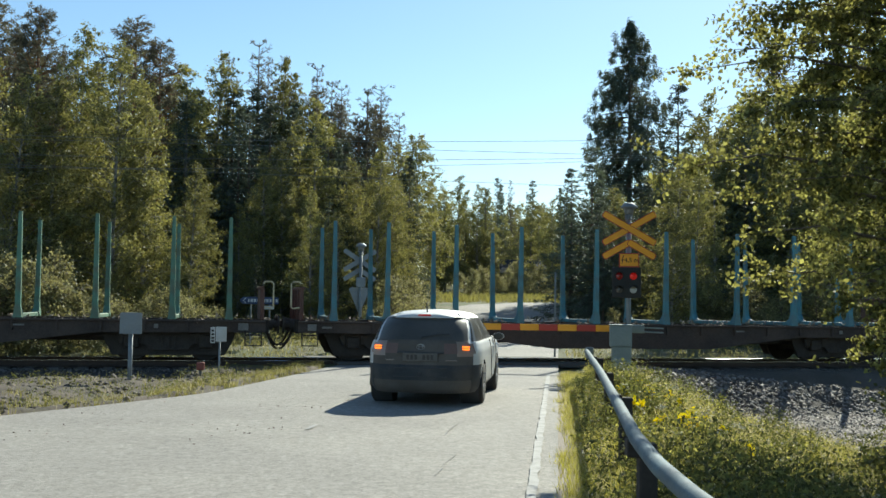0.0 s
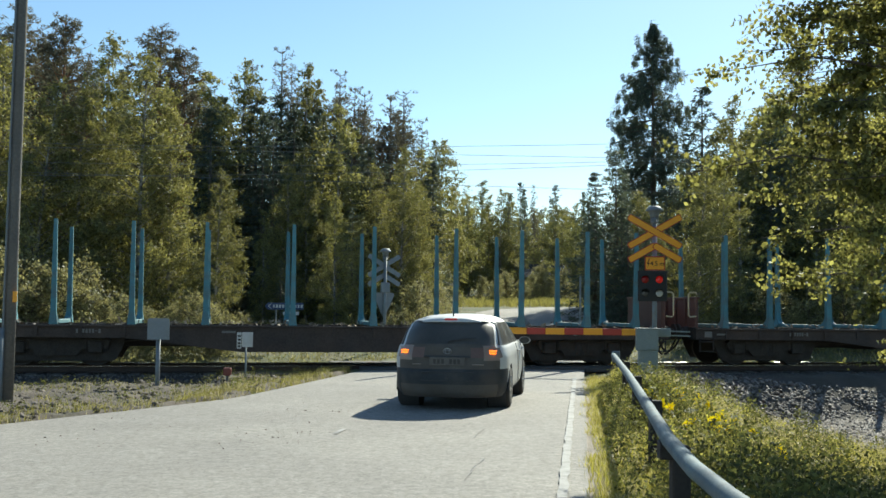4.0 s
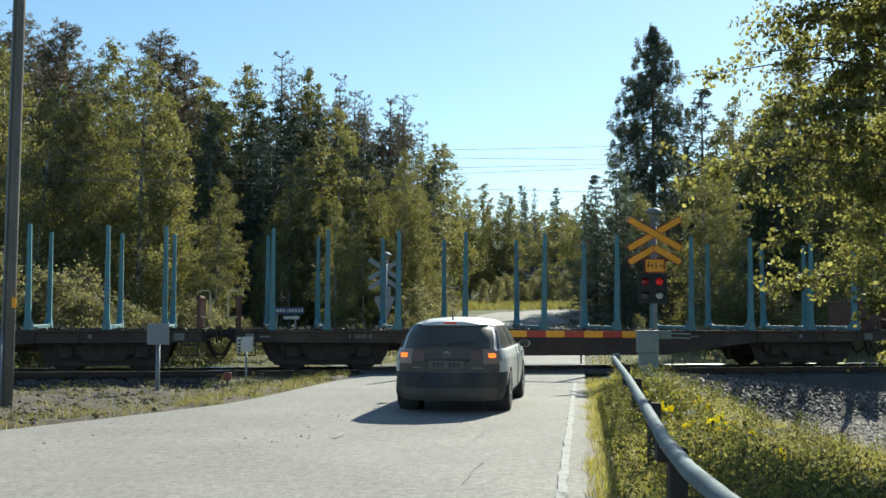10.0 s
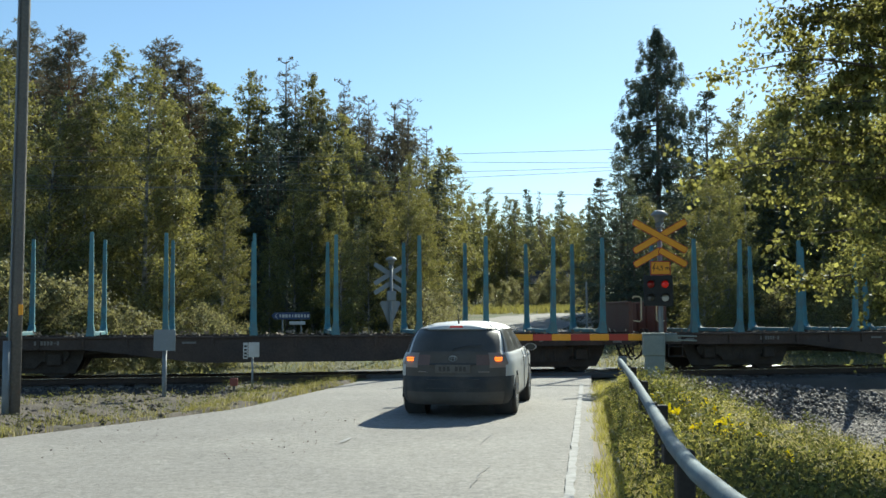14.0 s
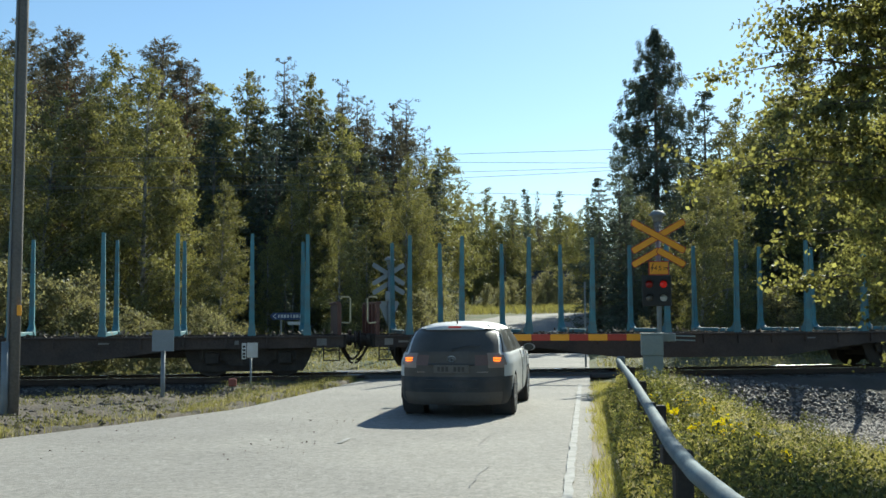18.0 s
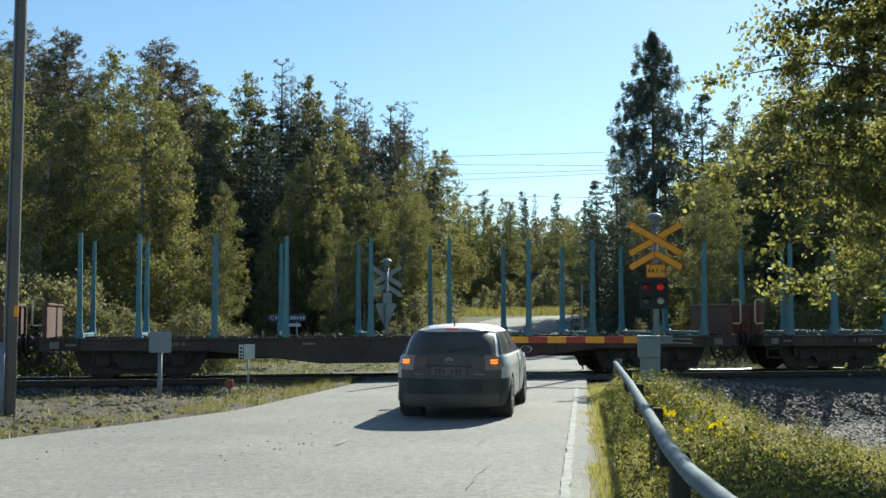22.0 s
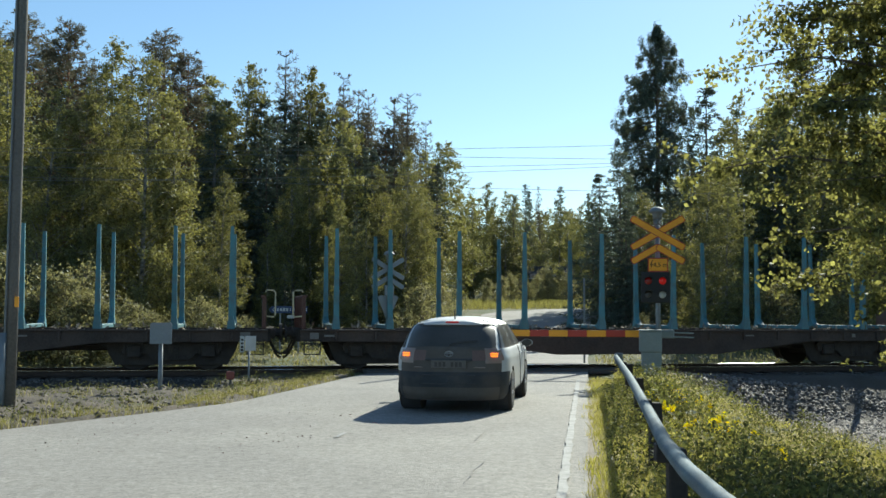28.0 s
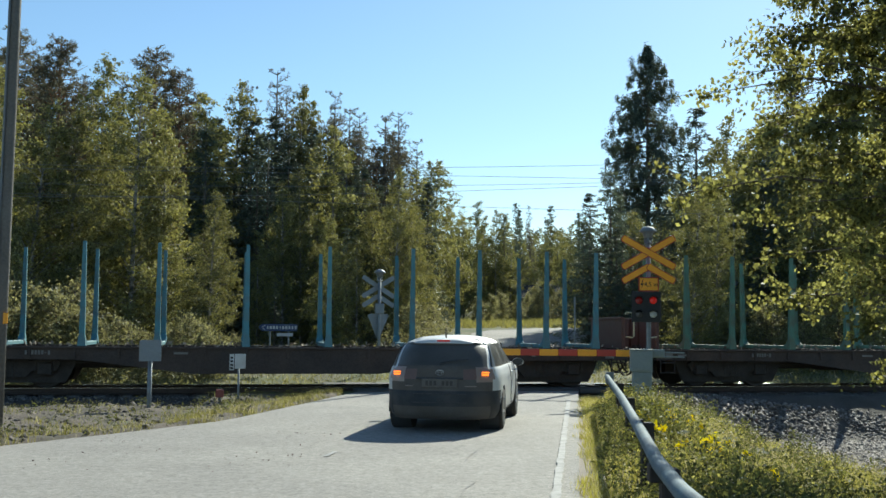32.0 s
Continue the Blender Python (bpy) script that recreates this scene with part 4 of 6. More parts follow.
for (a, b) in zip(pts, pts[1:]):
    va, vb = Vector(a), Vector(b)
    d = (vb - va).normalized()
    side = Vector((-d.y, d.x, 0))
    if side.x > 0:
        side = -side
    bm = bmesh.new()
    n = max(2, int((vb - va).length / 1.3))
    rows = []
    for k in range(n + 1):
        c = va.lerp(vb, k / n)
        rows.append([bm.verts.new(c + side * o + Vector((0, 0, h))) for o, h in prof])
    for r0, r1 in zip(rows, rows[1:]):
        for i in range(len(prof) - 1):
            bm.faces.new((r0[i], r0[i + 1], r1[i + 1], r1[i]))
    part("beam", bm, M_BEAM, guard, "folded galvanised beam", True)
bm = bmesh.new()
box(bm, (3.30, 20.15, 0.68), (0.16, 0.05, 0.22), 0.02)
part("end_piece", bm, M_GALV, guard)
for y in (18.4, 14.4, 10.5, 7.0, 3.4, -0.2):
    bm = bmesh.new()
    x = rail_x(y) + 0.11 if y > 7.2 else 1.46
    box(bm, (x + 0.08, y, 0.11), (0.12, 0.12, 1.12), 0.012)
    box(bm, (x - 0.01, y, 0.64), (0.10, 0.11, 0.12), 0.008)
    part("rail_post", bm, M_DARKPOST, guard, "dark weathered post")

# ---- a house roof among the far trees ----
house = thing("house", pose(by_ray(968, 104), 104, 2.6, 0, 0, 14), "small far house with a blue-grey roof among trees", "house")
bm = bmesh.new()
box(bm, (0, 0, 0.4), (6.0, 5.0, 3.4), 0.02)
part("wall", bm, M_WOODPOLE, house)
bm = bmesh.new()
prism(bm, [(-3.0, 0), (0, 1.4), (3.0, 0), (3.0, -0.15), (0, 1.22), (-3.0, -0.15)], 6.6, pose(0, 0, 2.05, 0, 0, 90))
part("roof", bm, M_ROOF, house, "blue-grey sheet roof")
bm = bmesh.new()
box(bm, (0, -2.9, 2.05), (6.7, 0.1, 0.18))
part("eaves_board", bm, M_TEXTWHITE, house, "white eaves board")

# ---- the waiting estate car ----
def lerp_table(table, x):
    if x <= table[0][0]:
        return table[0][1]
    for (a, p), (b, q) in zip(table, table[1:]):
        if x <= b:
            f = (x - a) / (b - a)
            return p + (q - p) * f
    return table[-1][1]


REAR = ((0.20, -2.26), (0.27, -2.34), (0.42, -2.385), (0.58, -2.385), (0.63, -2.35), (0.80, -2.335), (0.97, -2.285), (1.00, -2.265), (1.20, -2.09), (1.36, -1.93), (1.405, -1.97), (1.44, -1.93), (1.47, -1.6))
FRONT = ((0.20, 2.22), (0.35, 2.36), (0.6, 2.38), (0.75, 2.30), (0.90, 2.05), (0.955, 1.75))
SCREEN = ((0.955, 1.05), (1.20, 0.62), (1.36, 0.28), (1.44, 0.0), (1.48, -0.4))
WIDE = ((0.20, 0.79), (0.30, 0.86), (0.45, 0.88), (0.68, 0.89), (0.84, 0.885), (0.955, 0.85), (1.0, 0.815), (1.2, 0.745), (1.36, 0.665), (1.42, 0.60), (1.47, 0.45))
LEVELS = (0.20, 0.235, 0.27, 0.33, 0.40, 0.46, 0.52, 0.58, 0.605, 0.63, 0.68, 0.72, 0.76, 0.80, 0.84, 0.88, 0.92, 0.955, 0.985, 1.01, 1.04, 1.10, 1.16, 1.22, 1.28, 1.33, 1.36, 1.39, 1.415, 1.44, 1.462)
NA, NB = 30, 64


def car_point(a, b, z):
    """a: -1 to 1 across, b: 0 rear to 1 front, z: height."""
    r = lerp_table(REAR, z)
    f = lerp_table(FRONT, z) if z <= 0.956 else lerp_table(SCREEN, z)
    y = r + (f - r) * b
    w = lerp_table(WIDE, z)
    tail = max(0.0, (-y - 1.6) / 0.77)
    nose = max(0.0, (y - 1.5) / 0.85)
    w *= 1 - 0.135 * tail ** 2 - 0.16 * nose ** 2
    e = abs(a)
    y += (0.24 * e ** 5 + 0.05 * e ** 2) * (1 - b) ** 12 - (0.34 * e ** 3) * b ** 10
    top = 0.035 * (1 - e * e) * smooth_step(1.38, 1.46, z)
    sag = -0.05 * smooth_step(1.30, 1.46, z) * smooth_step(0.9, 1.9, -y)
    return Vector((a * w, y, (z + top + sag) if z < 1.0 else 1.0 + (z + top + sag - 1.0) * 0.93))


car = thing("estate_car", pose(0.225 + 1.36 * math.sin(radians(8.6)), 17.08 + 1.36 * math.cos(radians(8.6)), 0.012, 0, 0, -8.6), "dusty silver-grey estate car waiting with its brake lights on", "car")
AX_R, AX_F, WR = -1.36, 1.34, 0.318


def car_faces():
    """All the skin's quads with the side they lie on and their middle."""
    As = [math.copysign(abs(x) ** 0.85, x) for x in (-1 + 2 * i / NA for i in range(NA + 1))]
    Bs = [0.5 - 0.5 * math.cos(math.pi * j / NB) * (0.72 + 0.28 * abs(math.cos(math.pi * j / NB))) for j in range(NB + 1)]
    out = []
    for i in range(NA):
        for z0, z1 in zip(LEVELS, LEVELS[1:]):
            out.append(("rear", [(As[i], 0, z0), (As[i + 1], 0, z0), (As[i + 1], 0, z1), (As[i], 0, z1)]))
            out.append(("front", [(As[i + 1], 1, z0), (As[i], 1, z0), (As[i], 1, z1), (As[i + 1], 1, z1)]))
    for j in range(NB):
        for z0, z1 in zip(LEVELS, LEVELS[1:]):
            out.append(("right", [(1, Bs[j], z0), (1, Bs[j + 1], z0), (1, Bs[j + 1], z1), (1, Bs[j], z1)]))
            out.append(("left", [(-1, Bs[j + 1], z0), (-1, Bs[j], z0), (-1, Bs[j], z1), (-1, Bs[j + 1], z1)]))
        for i in range(NA):
            z = LEVELS[-1]
            out.append(("top", [(As[i], Bs[j], z), (As[i + 1], Bs[j], z), (As[i + 1], Bs[j + 1], z), (As[i], Bs[j + 1], z)]))
            z = LEVELS[0]
            out.append(("under", [(As[i + 1], Bs[j], z), (As[i], Bs[j], z), (As[i], Bs[j + 1], z), (As[i + 1], Bs[j + 1], z)]))
    return out


def car_zone(side, mid, a):
    y, z = mid.y, mid.z
    if side in ("left", "right"):
        for ax in (AX_R, AX_F):
            if math.hypot(y - ax, z - WR) < 0.365 and z < 0.75:
                return None
        if 0.995 < z < 1.345:
            lo, hi = lerp_table(REAR, z) + 0.12, lerp_table(SCREEN, z) - 0.10
            if lo < y < hi:
                for p, w in ((-0.88, 0.035), (0.02, 0.045)):
                    if abs(y - p) < w:
                        return "pillar"
                return ("right" if mid.x > 0 else "left", "side_window", sum(y > p for p in (-0.88, 0.02)))
        if y < -2.0 and 0.79 < z < 0.975:
            return (side, "tail_side")
        if z < 0.30:
            return "sill"
        if y < -1.72 and z < 0.62:
            return "bumper"
        return "body"
    if side == "rear":
        if 1.01 < z < 1.345 and abs(a) < 0.955:
            return "rear_window"
        if 0.97 < z < 1.012 and abs(a) > 0.93:
            return "body"
        if abs(a) < 0.19 and 1.36 < z < 1.40:
            return "stop_lamp"
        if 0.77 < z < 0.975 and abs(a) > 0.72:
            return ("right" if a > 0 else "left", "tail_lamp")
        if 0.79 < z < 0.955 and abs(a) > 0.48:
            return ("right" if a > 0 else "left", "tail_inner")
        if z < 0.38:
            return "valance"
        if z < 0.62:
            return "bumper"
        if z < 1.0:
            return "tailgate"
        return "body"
    if side == "front" and z > 0.99 and z < 1.40 and abs(a) < 0.93:
        return "windscreen"
    if side == "under":
        return "sill"
    return "body"


# valance, bumper and tailgate colours hold both dirt and the rear's shade
CAR_LOOK = {"body": ("body", M_PAINT, "silver paint under a film of dust"), "pillar": ("window_pillar", M_PLASTIC, ""), "side_window": ("side_window", M_GLASS_CAR, "dark side glass"), "sill": ("underbody", M_PLASTIC, ""), "rear_window": ("rear_window", M_GLASS_CAR, "dusty dark rear window"), "stop_lamp": ("high_brake_lamp", M_STOP3, "lit red strip lamp"), "tail_lamp": ("tail_lamp", M_TAIL_PALE, "pale lamp glass at the corners"), "tail_side": ("tail_lamp_side", M_TAIL_PALE, ""), "tail_inner": ("inner_tail_lamp", M_TAIL, "dull red reflector"), "valance": ("valance", M_PAINT_DIRT_SHADE, "dusty lower bumper, its shade in the colour"), "bumper": ("rear_bumper", M_BUMPER, "rear bumper caked in road dirt, its shade in the colour"), "tailgate": ("tailgate", M_PAINT_DIRT_SHADE, "tailgate caked in road dirt, its shade in the colour"), "windscreen": ("windscreen", M_GLASS_CAR, "")}
zones = {}
for side, quad in car_faces():
    co = [car_point(*q) for q in quad]
    mid = sum(co, Vector()) / 4
    zone = car_zone(side, mid, sum(q[0] for q in quad) / 4)
    if zone:
        zones.setdefault(zone, []).append(co)
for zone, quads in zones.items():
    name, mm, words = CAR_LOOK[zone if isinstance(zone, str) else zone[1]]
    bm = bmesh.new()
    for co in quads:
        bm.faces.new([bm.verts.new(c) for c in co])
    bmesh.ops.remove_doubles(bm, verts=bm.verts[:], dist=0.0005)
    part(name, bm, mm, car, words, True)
for s in (-1, 1):
    bm = bmesh.new()
    box(bm, (s * 0.675, -2.165, 0.905), (0.12, 0.05, 0.022), 0.006)
    box(bm, (s * 0.665, -2.175, 0.870), (0.13, 0.05, 0.024), 0.006)
    part("brake_lamp", bm, M_TAIL_ON, car, "glowing orange-red brake lamp")
    bm = bmesh.new()
    box(bm, (s * 0.80, 0.78, 0.98), (0.10, 0.06, 0.04), 0.01)
    r = bmesh.ops.create_icosphere(bm, subdivisions=3, radius=1.0)
    for v in r["verts"]:
        v.co = Vector((s * 0.95 + v.co.x * 0.105, 0.80 + v.co.y * 0.075 + (0.05 if v.co.y < 0 else 0.0), 0.995 + v.co.z * 0.068))
    part("mirror", bm, M_PAINT, car, "silver door mirror", True)
    bm = bmesh.new()
    lathe(bm, [(0.08, 0.0), (0.08, 0.004)], 20, Matrix.Translation((s * 0.95, 0.715, 0.995)) @ Matrix.Diagonal((1.1, 1, 0.72, 1)) @ pose(0, 0, 0, 90, 0, 0))
    part("mirror_glass", bm, M_GLASS_CAR, car)
    for ax in (AX_R, AX_F):
        bm = bmesh.new()
        turn = pose(s * 0.785, ax, WR, 0, 90 * s, 0)
        lathe(bm, [(0.215, -0.10), (0.29, -0.105), (0.315, -0.085), (WR, -0.04), (WR, 0.04), (0.315, 0.085), (0.29, 0.105), (0.215, 0.10)], 36, turn)
        wheel = part("wheel", bm, M_TYRE, car, "black tyre on a dusty alloy rim", True)
        bm = bmesh.new()
        lathe(bm, [(0.215, -0.09), (0.215, 0.095), (0.20, 0.095), (0.19, 0.04), (0.04, 0.02)], 32, turn)
        for k in range(5):
            a = k * 2 * math.pi / 5
            tube(bm, [turn @ Vector((0.03 * math.cos(a), 0.03 * math.sin(a), 0.075)), turn @ Vector((0.2 * math.cos(a), 0.2 * math.sin(a), 0.085))], 0.028, 6)
        part("rim", bm, M_RIM, wheel)
        bm = bmesh.new()
        tube(bm, [(s * 0.874, ax + 0.372 * math.cos(radians(a)), WR + 0.372 * math.sin(radians(a))) for a in range(-8, 189, 7)], 0.014, 6)
        part("wheel_arch", bm, M_BUMPER, car, "", True)
        bm = bmesh.new()
        lathe(bm, [(0.36, -0.24), (0.37, 0.05), (0.362, 0.05), (0.35, -0.24)], 28, turn)
        part("arch_liner", bm, M_PLASTIC, car)
    for y in (-0.35, 0.62):
        bm = bmesh.new()
        tube(bm, [(s * 0.915, y - 0.09, 0.86), (s * 0.935, y - 0.04, 0.865), (s * 0.935, y + 0.06, 0.865), (s * 0.915, y + 0.1, 0.865)], 0.014, 6)
        part("door_handle", bm, M_PAINT, car)
        bm = bmesh.new()
        tube(bm, [(s * 0.906, y + 0.2, z) for z in (0.33, 0.5, 0.7)] + [(s * 0.895, y + 0.2, 0.86), (s * 0.86, y + 0.2, 0.97)], 0.006, 4)
        part("door_gap", bm, M_PLASTIC, car)
bm = bmesh.new()
box(bm, (0, -2.352, 0.745), (0.54, 0.02, 0.125), 0.006)
plate = part("number_plate", bm, M_PLATE, car, "dusty white number plate with dark bars")
for i in (0, 1, 2, 4, 5, 6):
    bm = bmesh.new()
    box(bm, (-0.19 + i * 0.062, -2.3635, 0.745), (0.042, 0.003, 0.072))
    part("marking", bm, M_PLATETEXT, plate)
bm = bmesh.new()
box(bm, (0, -2.335, 0.815), (0.72, 0.03, 0.03), 0.008)
part("tailgate_handle", bm, M_PLASTIC, car)
bm = bmesh.new()
for rx, rz in ((0.062, 0.042), (0.028, 0.042), (0.058, 0.014)):
    tube(bm, [(rx * math.cos(a), -2.318 - 0.0, 0.90 + rz * math.sin(a) + (0.018 if rz < 0.02 else 0)) for a in (k * 2 * math.pi / 20 for k in range(21))], 0.006, 5)
part("badge", bm, M_RIM, car, "small chrome oval badge")
for x, wd in ((0.52, 0.17), (-0.52, 0.12)):
    bm = bmesh.new()
    box(bm, (x * 0.9, -2.312, 0.70), (wd, 0.03, 0.012))
    part("lettering_bar", bm, M_TAIL_PALE, car)
bm = bmesh.new()
tube(bm, [(0, -2.275, 1.02), (0.0, -2.25, 1.045), (0.22, -2.205, 1.09), (0.42, -2.18, 1.10)], 0.009, 6)
part("wiper", bm, M_PLASTIC, car)
bm = bmesh.new()
for z in (0.585, 0.455):
    box(bm, (0, -2.375, z), (0.8, 0.03, 0.012))
box(bm, (0, -2.384, 0.50), (0.06, 0.02, 0.06), 0.01)
part("bumper_crease", bm, M_PLASTIC, car)
bm = bmesh.new()
tube(bm, [(0, -1.62, 1.40), (0, -1.66, 1.44), (0, -1.74, 1.57)], [0.016, 0.012, 0.005], 6)
part("aerial", bm, M_PLASTIC, car, "short black aerial")
bm = bmesh.new()
box(bm, (0, 0, 0.62), (1.5, 4.2, 0.7), 0.1)
box(bm, (0, -0.6, 1.08), (1.15, 1.9, 0.4), 0.1)
part("interior", bm, M_PLASTIC, car)

# ---- trees: tapered trunks, limbs, and crowns of many small leaves ----
def in_balls(rng, mids, radii, each, squash=(1, 1, 1)):
    """Places inside many small balls, so that a crown falls into clumps with gaps between."""
    mids, radii = np.repeat(np.asarray(mids, float), each, 0), np.repeat(np.asarray(radii, float), each)
    d = rng.normal(size=mids.shape)
    d /= np.linalg.norm(d, axis=1)[:, None]
    off = d * (radii * rng.uniform(0, 1, len(mids)) ** 0.42)[:, None] * np.array(squash)
    return mids + off, off


def flakes(rng, at, size, wide=0.8):
    """Small three-cornered leaves, turned at random."""
    k = len(at)
    d = rng.normal(size=(k, 3))
    d /= np.linalg.norm(d, axis=1)[:, None]
    s = np.cross(d, rng.normal(size=(k, 3)))
    s /= np.linalg.norm(s, axis=1)[:, None] + 1e-9
    z = (size * rng.uniform(0.65, 1.3, k))[:, None]
    return np.stack([at - d * z * 0.5, at + d * z * 0.3 + s * z * wide / 2, at + d * z * 0.45 - s * z * wide / 2], 1)


def needles(rng, at, way, length, wide):
    """Narrow sprays of needles that point along the given ways."""
    d = way + rng.normal(0, 0.35, way.shape)
    d /= np.linalg.norm(d, axis=1)[:, None] + 1e-9
    s = np.cross(d, rng.normal(size=d.shape))
    s /= np.linalg.norm(s, axis=1)[:, None] + 1e-9
    z = (length * rng.uniform(0.6, 1.3, len(at)))[:, None]
    return np.stack([at - s * wide, at + s * wide, at + d * z], 1)


def spruce_meshes(seed, h, r, n_whorl, count, bare=0.05, spire=0.85):
    """A spruce: whorls of drooping boughs, clumped sprays hanging from them."""
    rng = np.random.default_rng(seed)
    bm = bmesh.new()
    tube(bm, [(0, 0, -0.4), (0.02, 0, h * 0.5), (0, 0, h * 0.97)], [0.012 * h, 0.006 * h, 0.01], 7)
    mids, radii, ways = [], [], []
    for i in range(n_whorl):
        f = (i + rng.uniform(-0.3, 0.3)) / n_whorl
        z = h * (bare + (0.985 - bare) * f)
        reach = r * max(0.0, 1 - f) ** spire + 0.10
        for k in range(rng.integers(4, 7)):
            a, ln = rng.uniform(0, 2 * math.pi), reach * rng.uniform(0.62, 1.12)
            out = np.array([math.cos(a), math.sin(a), 0])
            n = max(2, int(ln * 3.2))
            for g in (np.arange(n) + rng.uniform(0.2, 0.9, n)) / n:
                drop = ln * (-0.40 * g ** 1.3 + 0.16 * g ** 4 + 0.35 * f * g)
                mids.append(out * ln * g + np.array([0, 0, z + drop]) + rng.normal(0, 0.07, 3))
                radii.append(0.10 + 0.13 * ln ** 0.5 * (1 - 0.35 * g))
                ways.append(out * 0.8 + np.array([0, 0, -0.55 + 0.5 * f]))
            if ln > 1.2 and k % 2 == 0:
                tube(bm, [(0, 0, z), tuple(out * ln * 0.85 + np.array([0, 0, z - 0.22 * ln]))], [0.028, 0.008], 3, False)
    each = max(4, count // len(mids))
    at, off = in_balls(rng, mids, radii, each, (1, 1, 0.75))
    return bm, needles(rng, at, np.repeat(np.array(ways), each, 0) + off, 0.19, 0.045)


def great_spruce_meshes(seed, h, r, whorls, each):
    """An old spruce with a blunt dome: hanging sprays with sky between them."""
    rng = np.random.default_rng(seed)
    bm = bmesh.new()
    tube(bm, [(0, 0, -0.4), (0.03, 0, h * 0.5), (0, 0, h * 0.98)], [0.27, 0.16, 0.02], 10)
    mids, radii, ways = [], [], []
    for i in range(whorls):
        f = i / (whorls - 1)
        z = h * (0.08 + 0.915 * f)
        reach = r * (1 - f ** 4.2) ** 0.68 * (0.84 + 0.16 * math.sin(i * 2.1)) * (0.82 + 0.18 * smooth_step(0, 0.35, f)) + 0.12
        for k in range(rng.integers(6, 9)):
            a, ln = rng.uniform(0, 2 * math.pi), reach * rng.uniform(0.7, 1.08)
            out = np.array([math.cos(a), math.sin(a), 0])
            tube(bm, [(0, 0, z), tuple(out * ln * 0.5 + np.array([0, 0, z - 0.05 * ln])), tuple(out * ln + np.array([0, 0, z - 0.16 * ln]))], [0.04, 0.025, 0.01], 3, False)
            for g in np.linspace(0.35, 1.0, max(2, int(ln * 1.9))):
                hang = rng.uniform(0.05, 0.45)
                mids.append(out * ln * g + np.array([0, 0, z - 0.16 * ln * g - hang]) + rng.normal(0, 0.10, 3))
                radii.append(rng.uniform(0.2, 0.38))
                ways.append(out * 0.5 + np.array([0, 0, -0.8]))
    at, off = in_balls(rng, mids, radii, each, (0.8, 0.8, 1.5))
    return bm, needles(rng, at, np.repeat(np.array(ways), each, 0) + off, 0.2, 0.034)


def pine_meshes(seed, h, r, count, low=0.34, leader=0.0):
    """A Scots pine: rising boughs, tufted at their ends; leader > 0 gives a thin open top."""
    rng = np.random.default_rng(seed)
    bm = bmesh.new()
    lean = rng.uniform(-0.25, 0.25)
    spine = lambda f: np.array([lean * f * f, 0, h * f])
    tube(bm, [(0, 0, -0.4), tuple(spine(0.5)), tuple(spine(0.98))], [0.011 * h, 0.0075 * h, 0.018], 8)
    mids, radii, ways = [], [], []
    n = int(h * (1 - low) / 0.36)
    for i in range(n):
        f = low + (0.985 - low) * (i + rng.uniform(0, 0.6)) / n
        g0 = (f - low) / (1 - low)
        prof = (1 - g0 ** 1.9) ** 0.75 * (0.62 + 0.38 * smooth_step(0, 0.3, g0)) if not leader else (1 - g0) ** 0.9 * (0.55 + 0.45 * smooth_step(0, 0.2, g0))
        if leader and g0 > 1 - leader:
            prof = 0.16 + 0.5 * (1 - g0)
        for k in range(rng.integers(4, 7) if not (leader and g0 > 1 - leader) else rng.integers(2, 4)):
            a, ln = rng.uniform(0, 2 * math.pi), r * prof * rng.uniform(0.55, 1.12) + 0.15
            out = np.array([math.cos(a), math.sin(a), 0])
            rise = rng.uniform(0.0, 0.35) + 0.5 * g0
            base = spine(f)
            tip = base + out * ln + np.array([0, 0, ln * rise])
            tube(bm, [tuple(base), tuple(base + (tip - base) * 0.55 - np.array([0, 0, 0.08 * ln])), tuple(tip)], [0.03, 0.02, 0.007], 3, False)
            m = max(2, int(ln * 6))
            for g in (np.arange(m) + rng.uniform(0.3, 1.0, m)) / m:
                if g > 0.3:
                    mids.append(base + (tip - base) * g + rng.normal(0, 0.17 * ln ** 0.5, 3) * np.array([1, 1, 0.8]))
                    radii.append(rng.uniform(0.09, 0.19) * (0.7 if leader and g0 > 1 - leader else 1))
                    ways.append(out * 0.5 + np.array([0, 0, 0.55]))
    each = max(5, count // len(mids))
    at, off = in_balls(rng, mids, radii, each, (1, 1, 0.9))
    return bm, needles(rng, at, np.repeat(np.array(ways), each, 0) * 0.3 + off * 2.5, 0.16, 0.028)


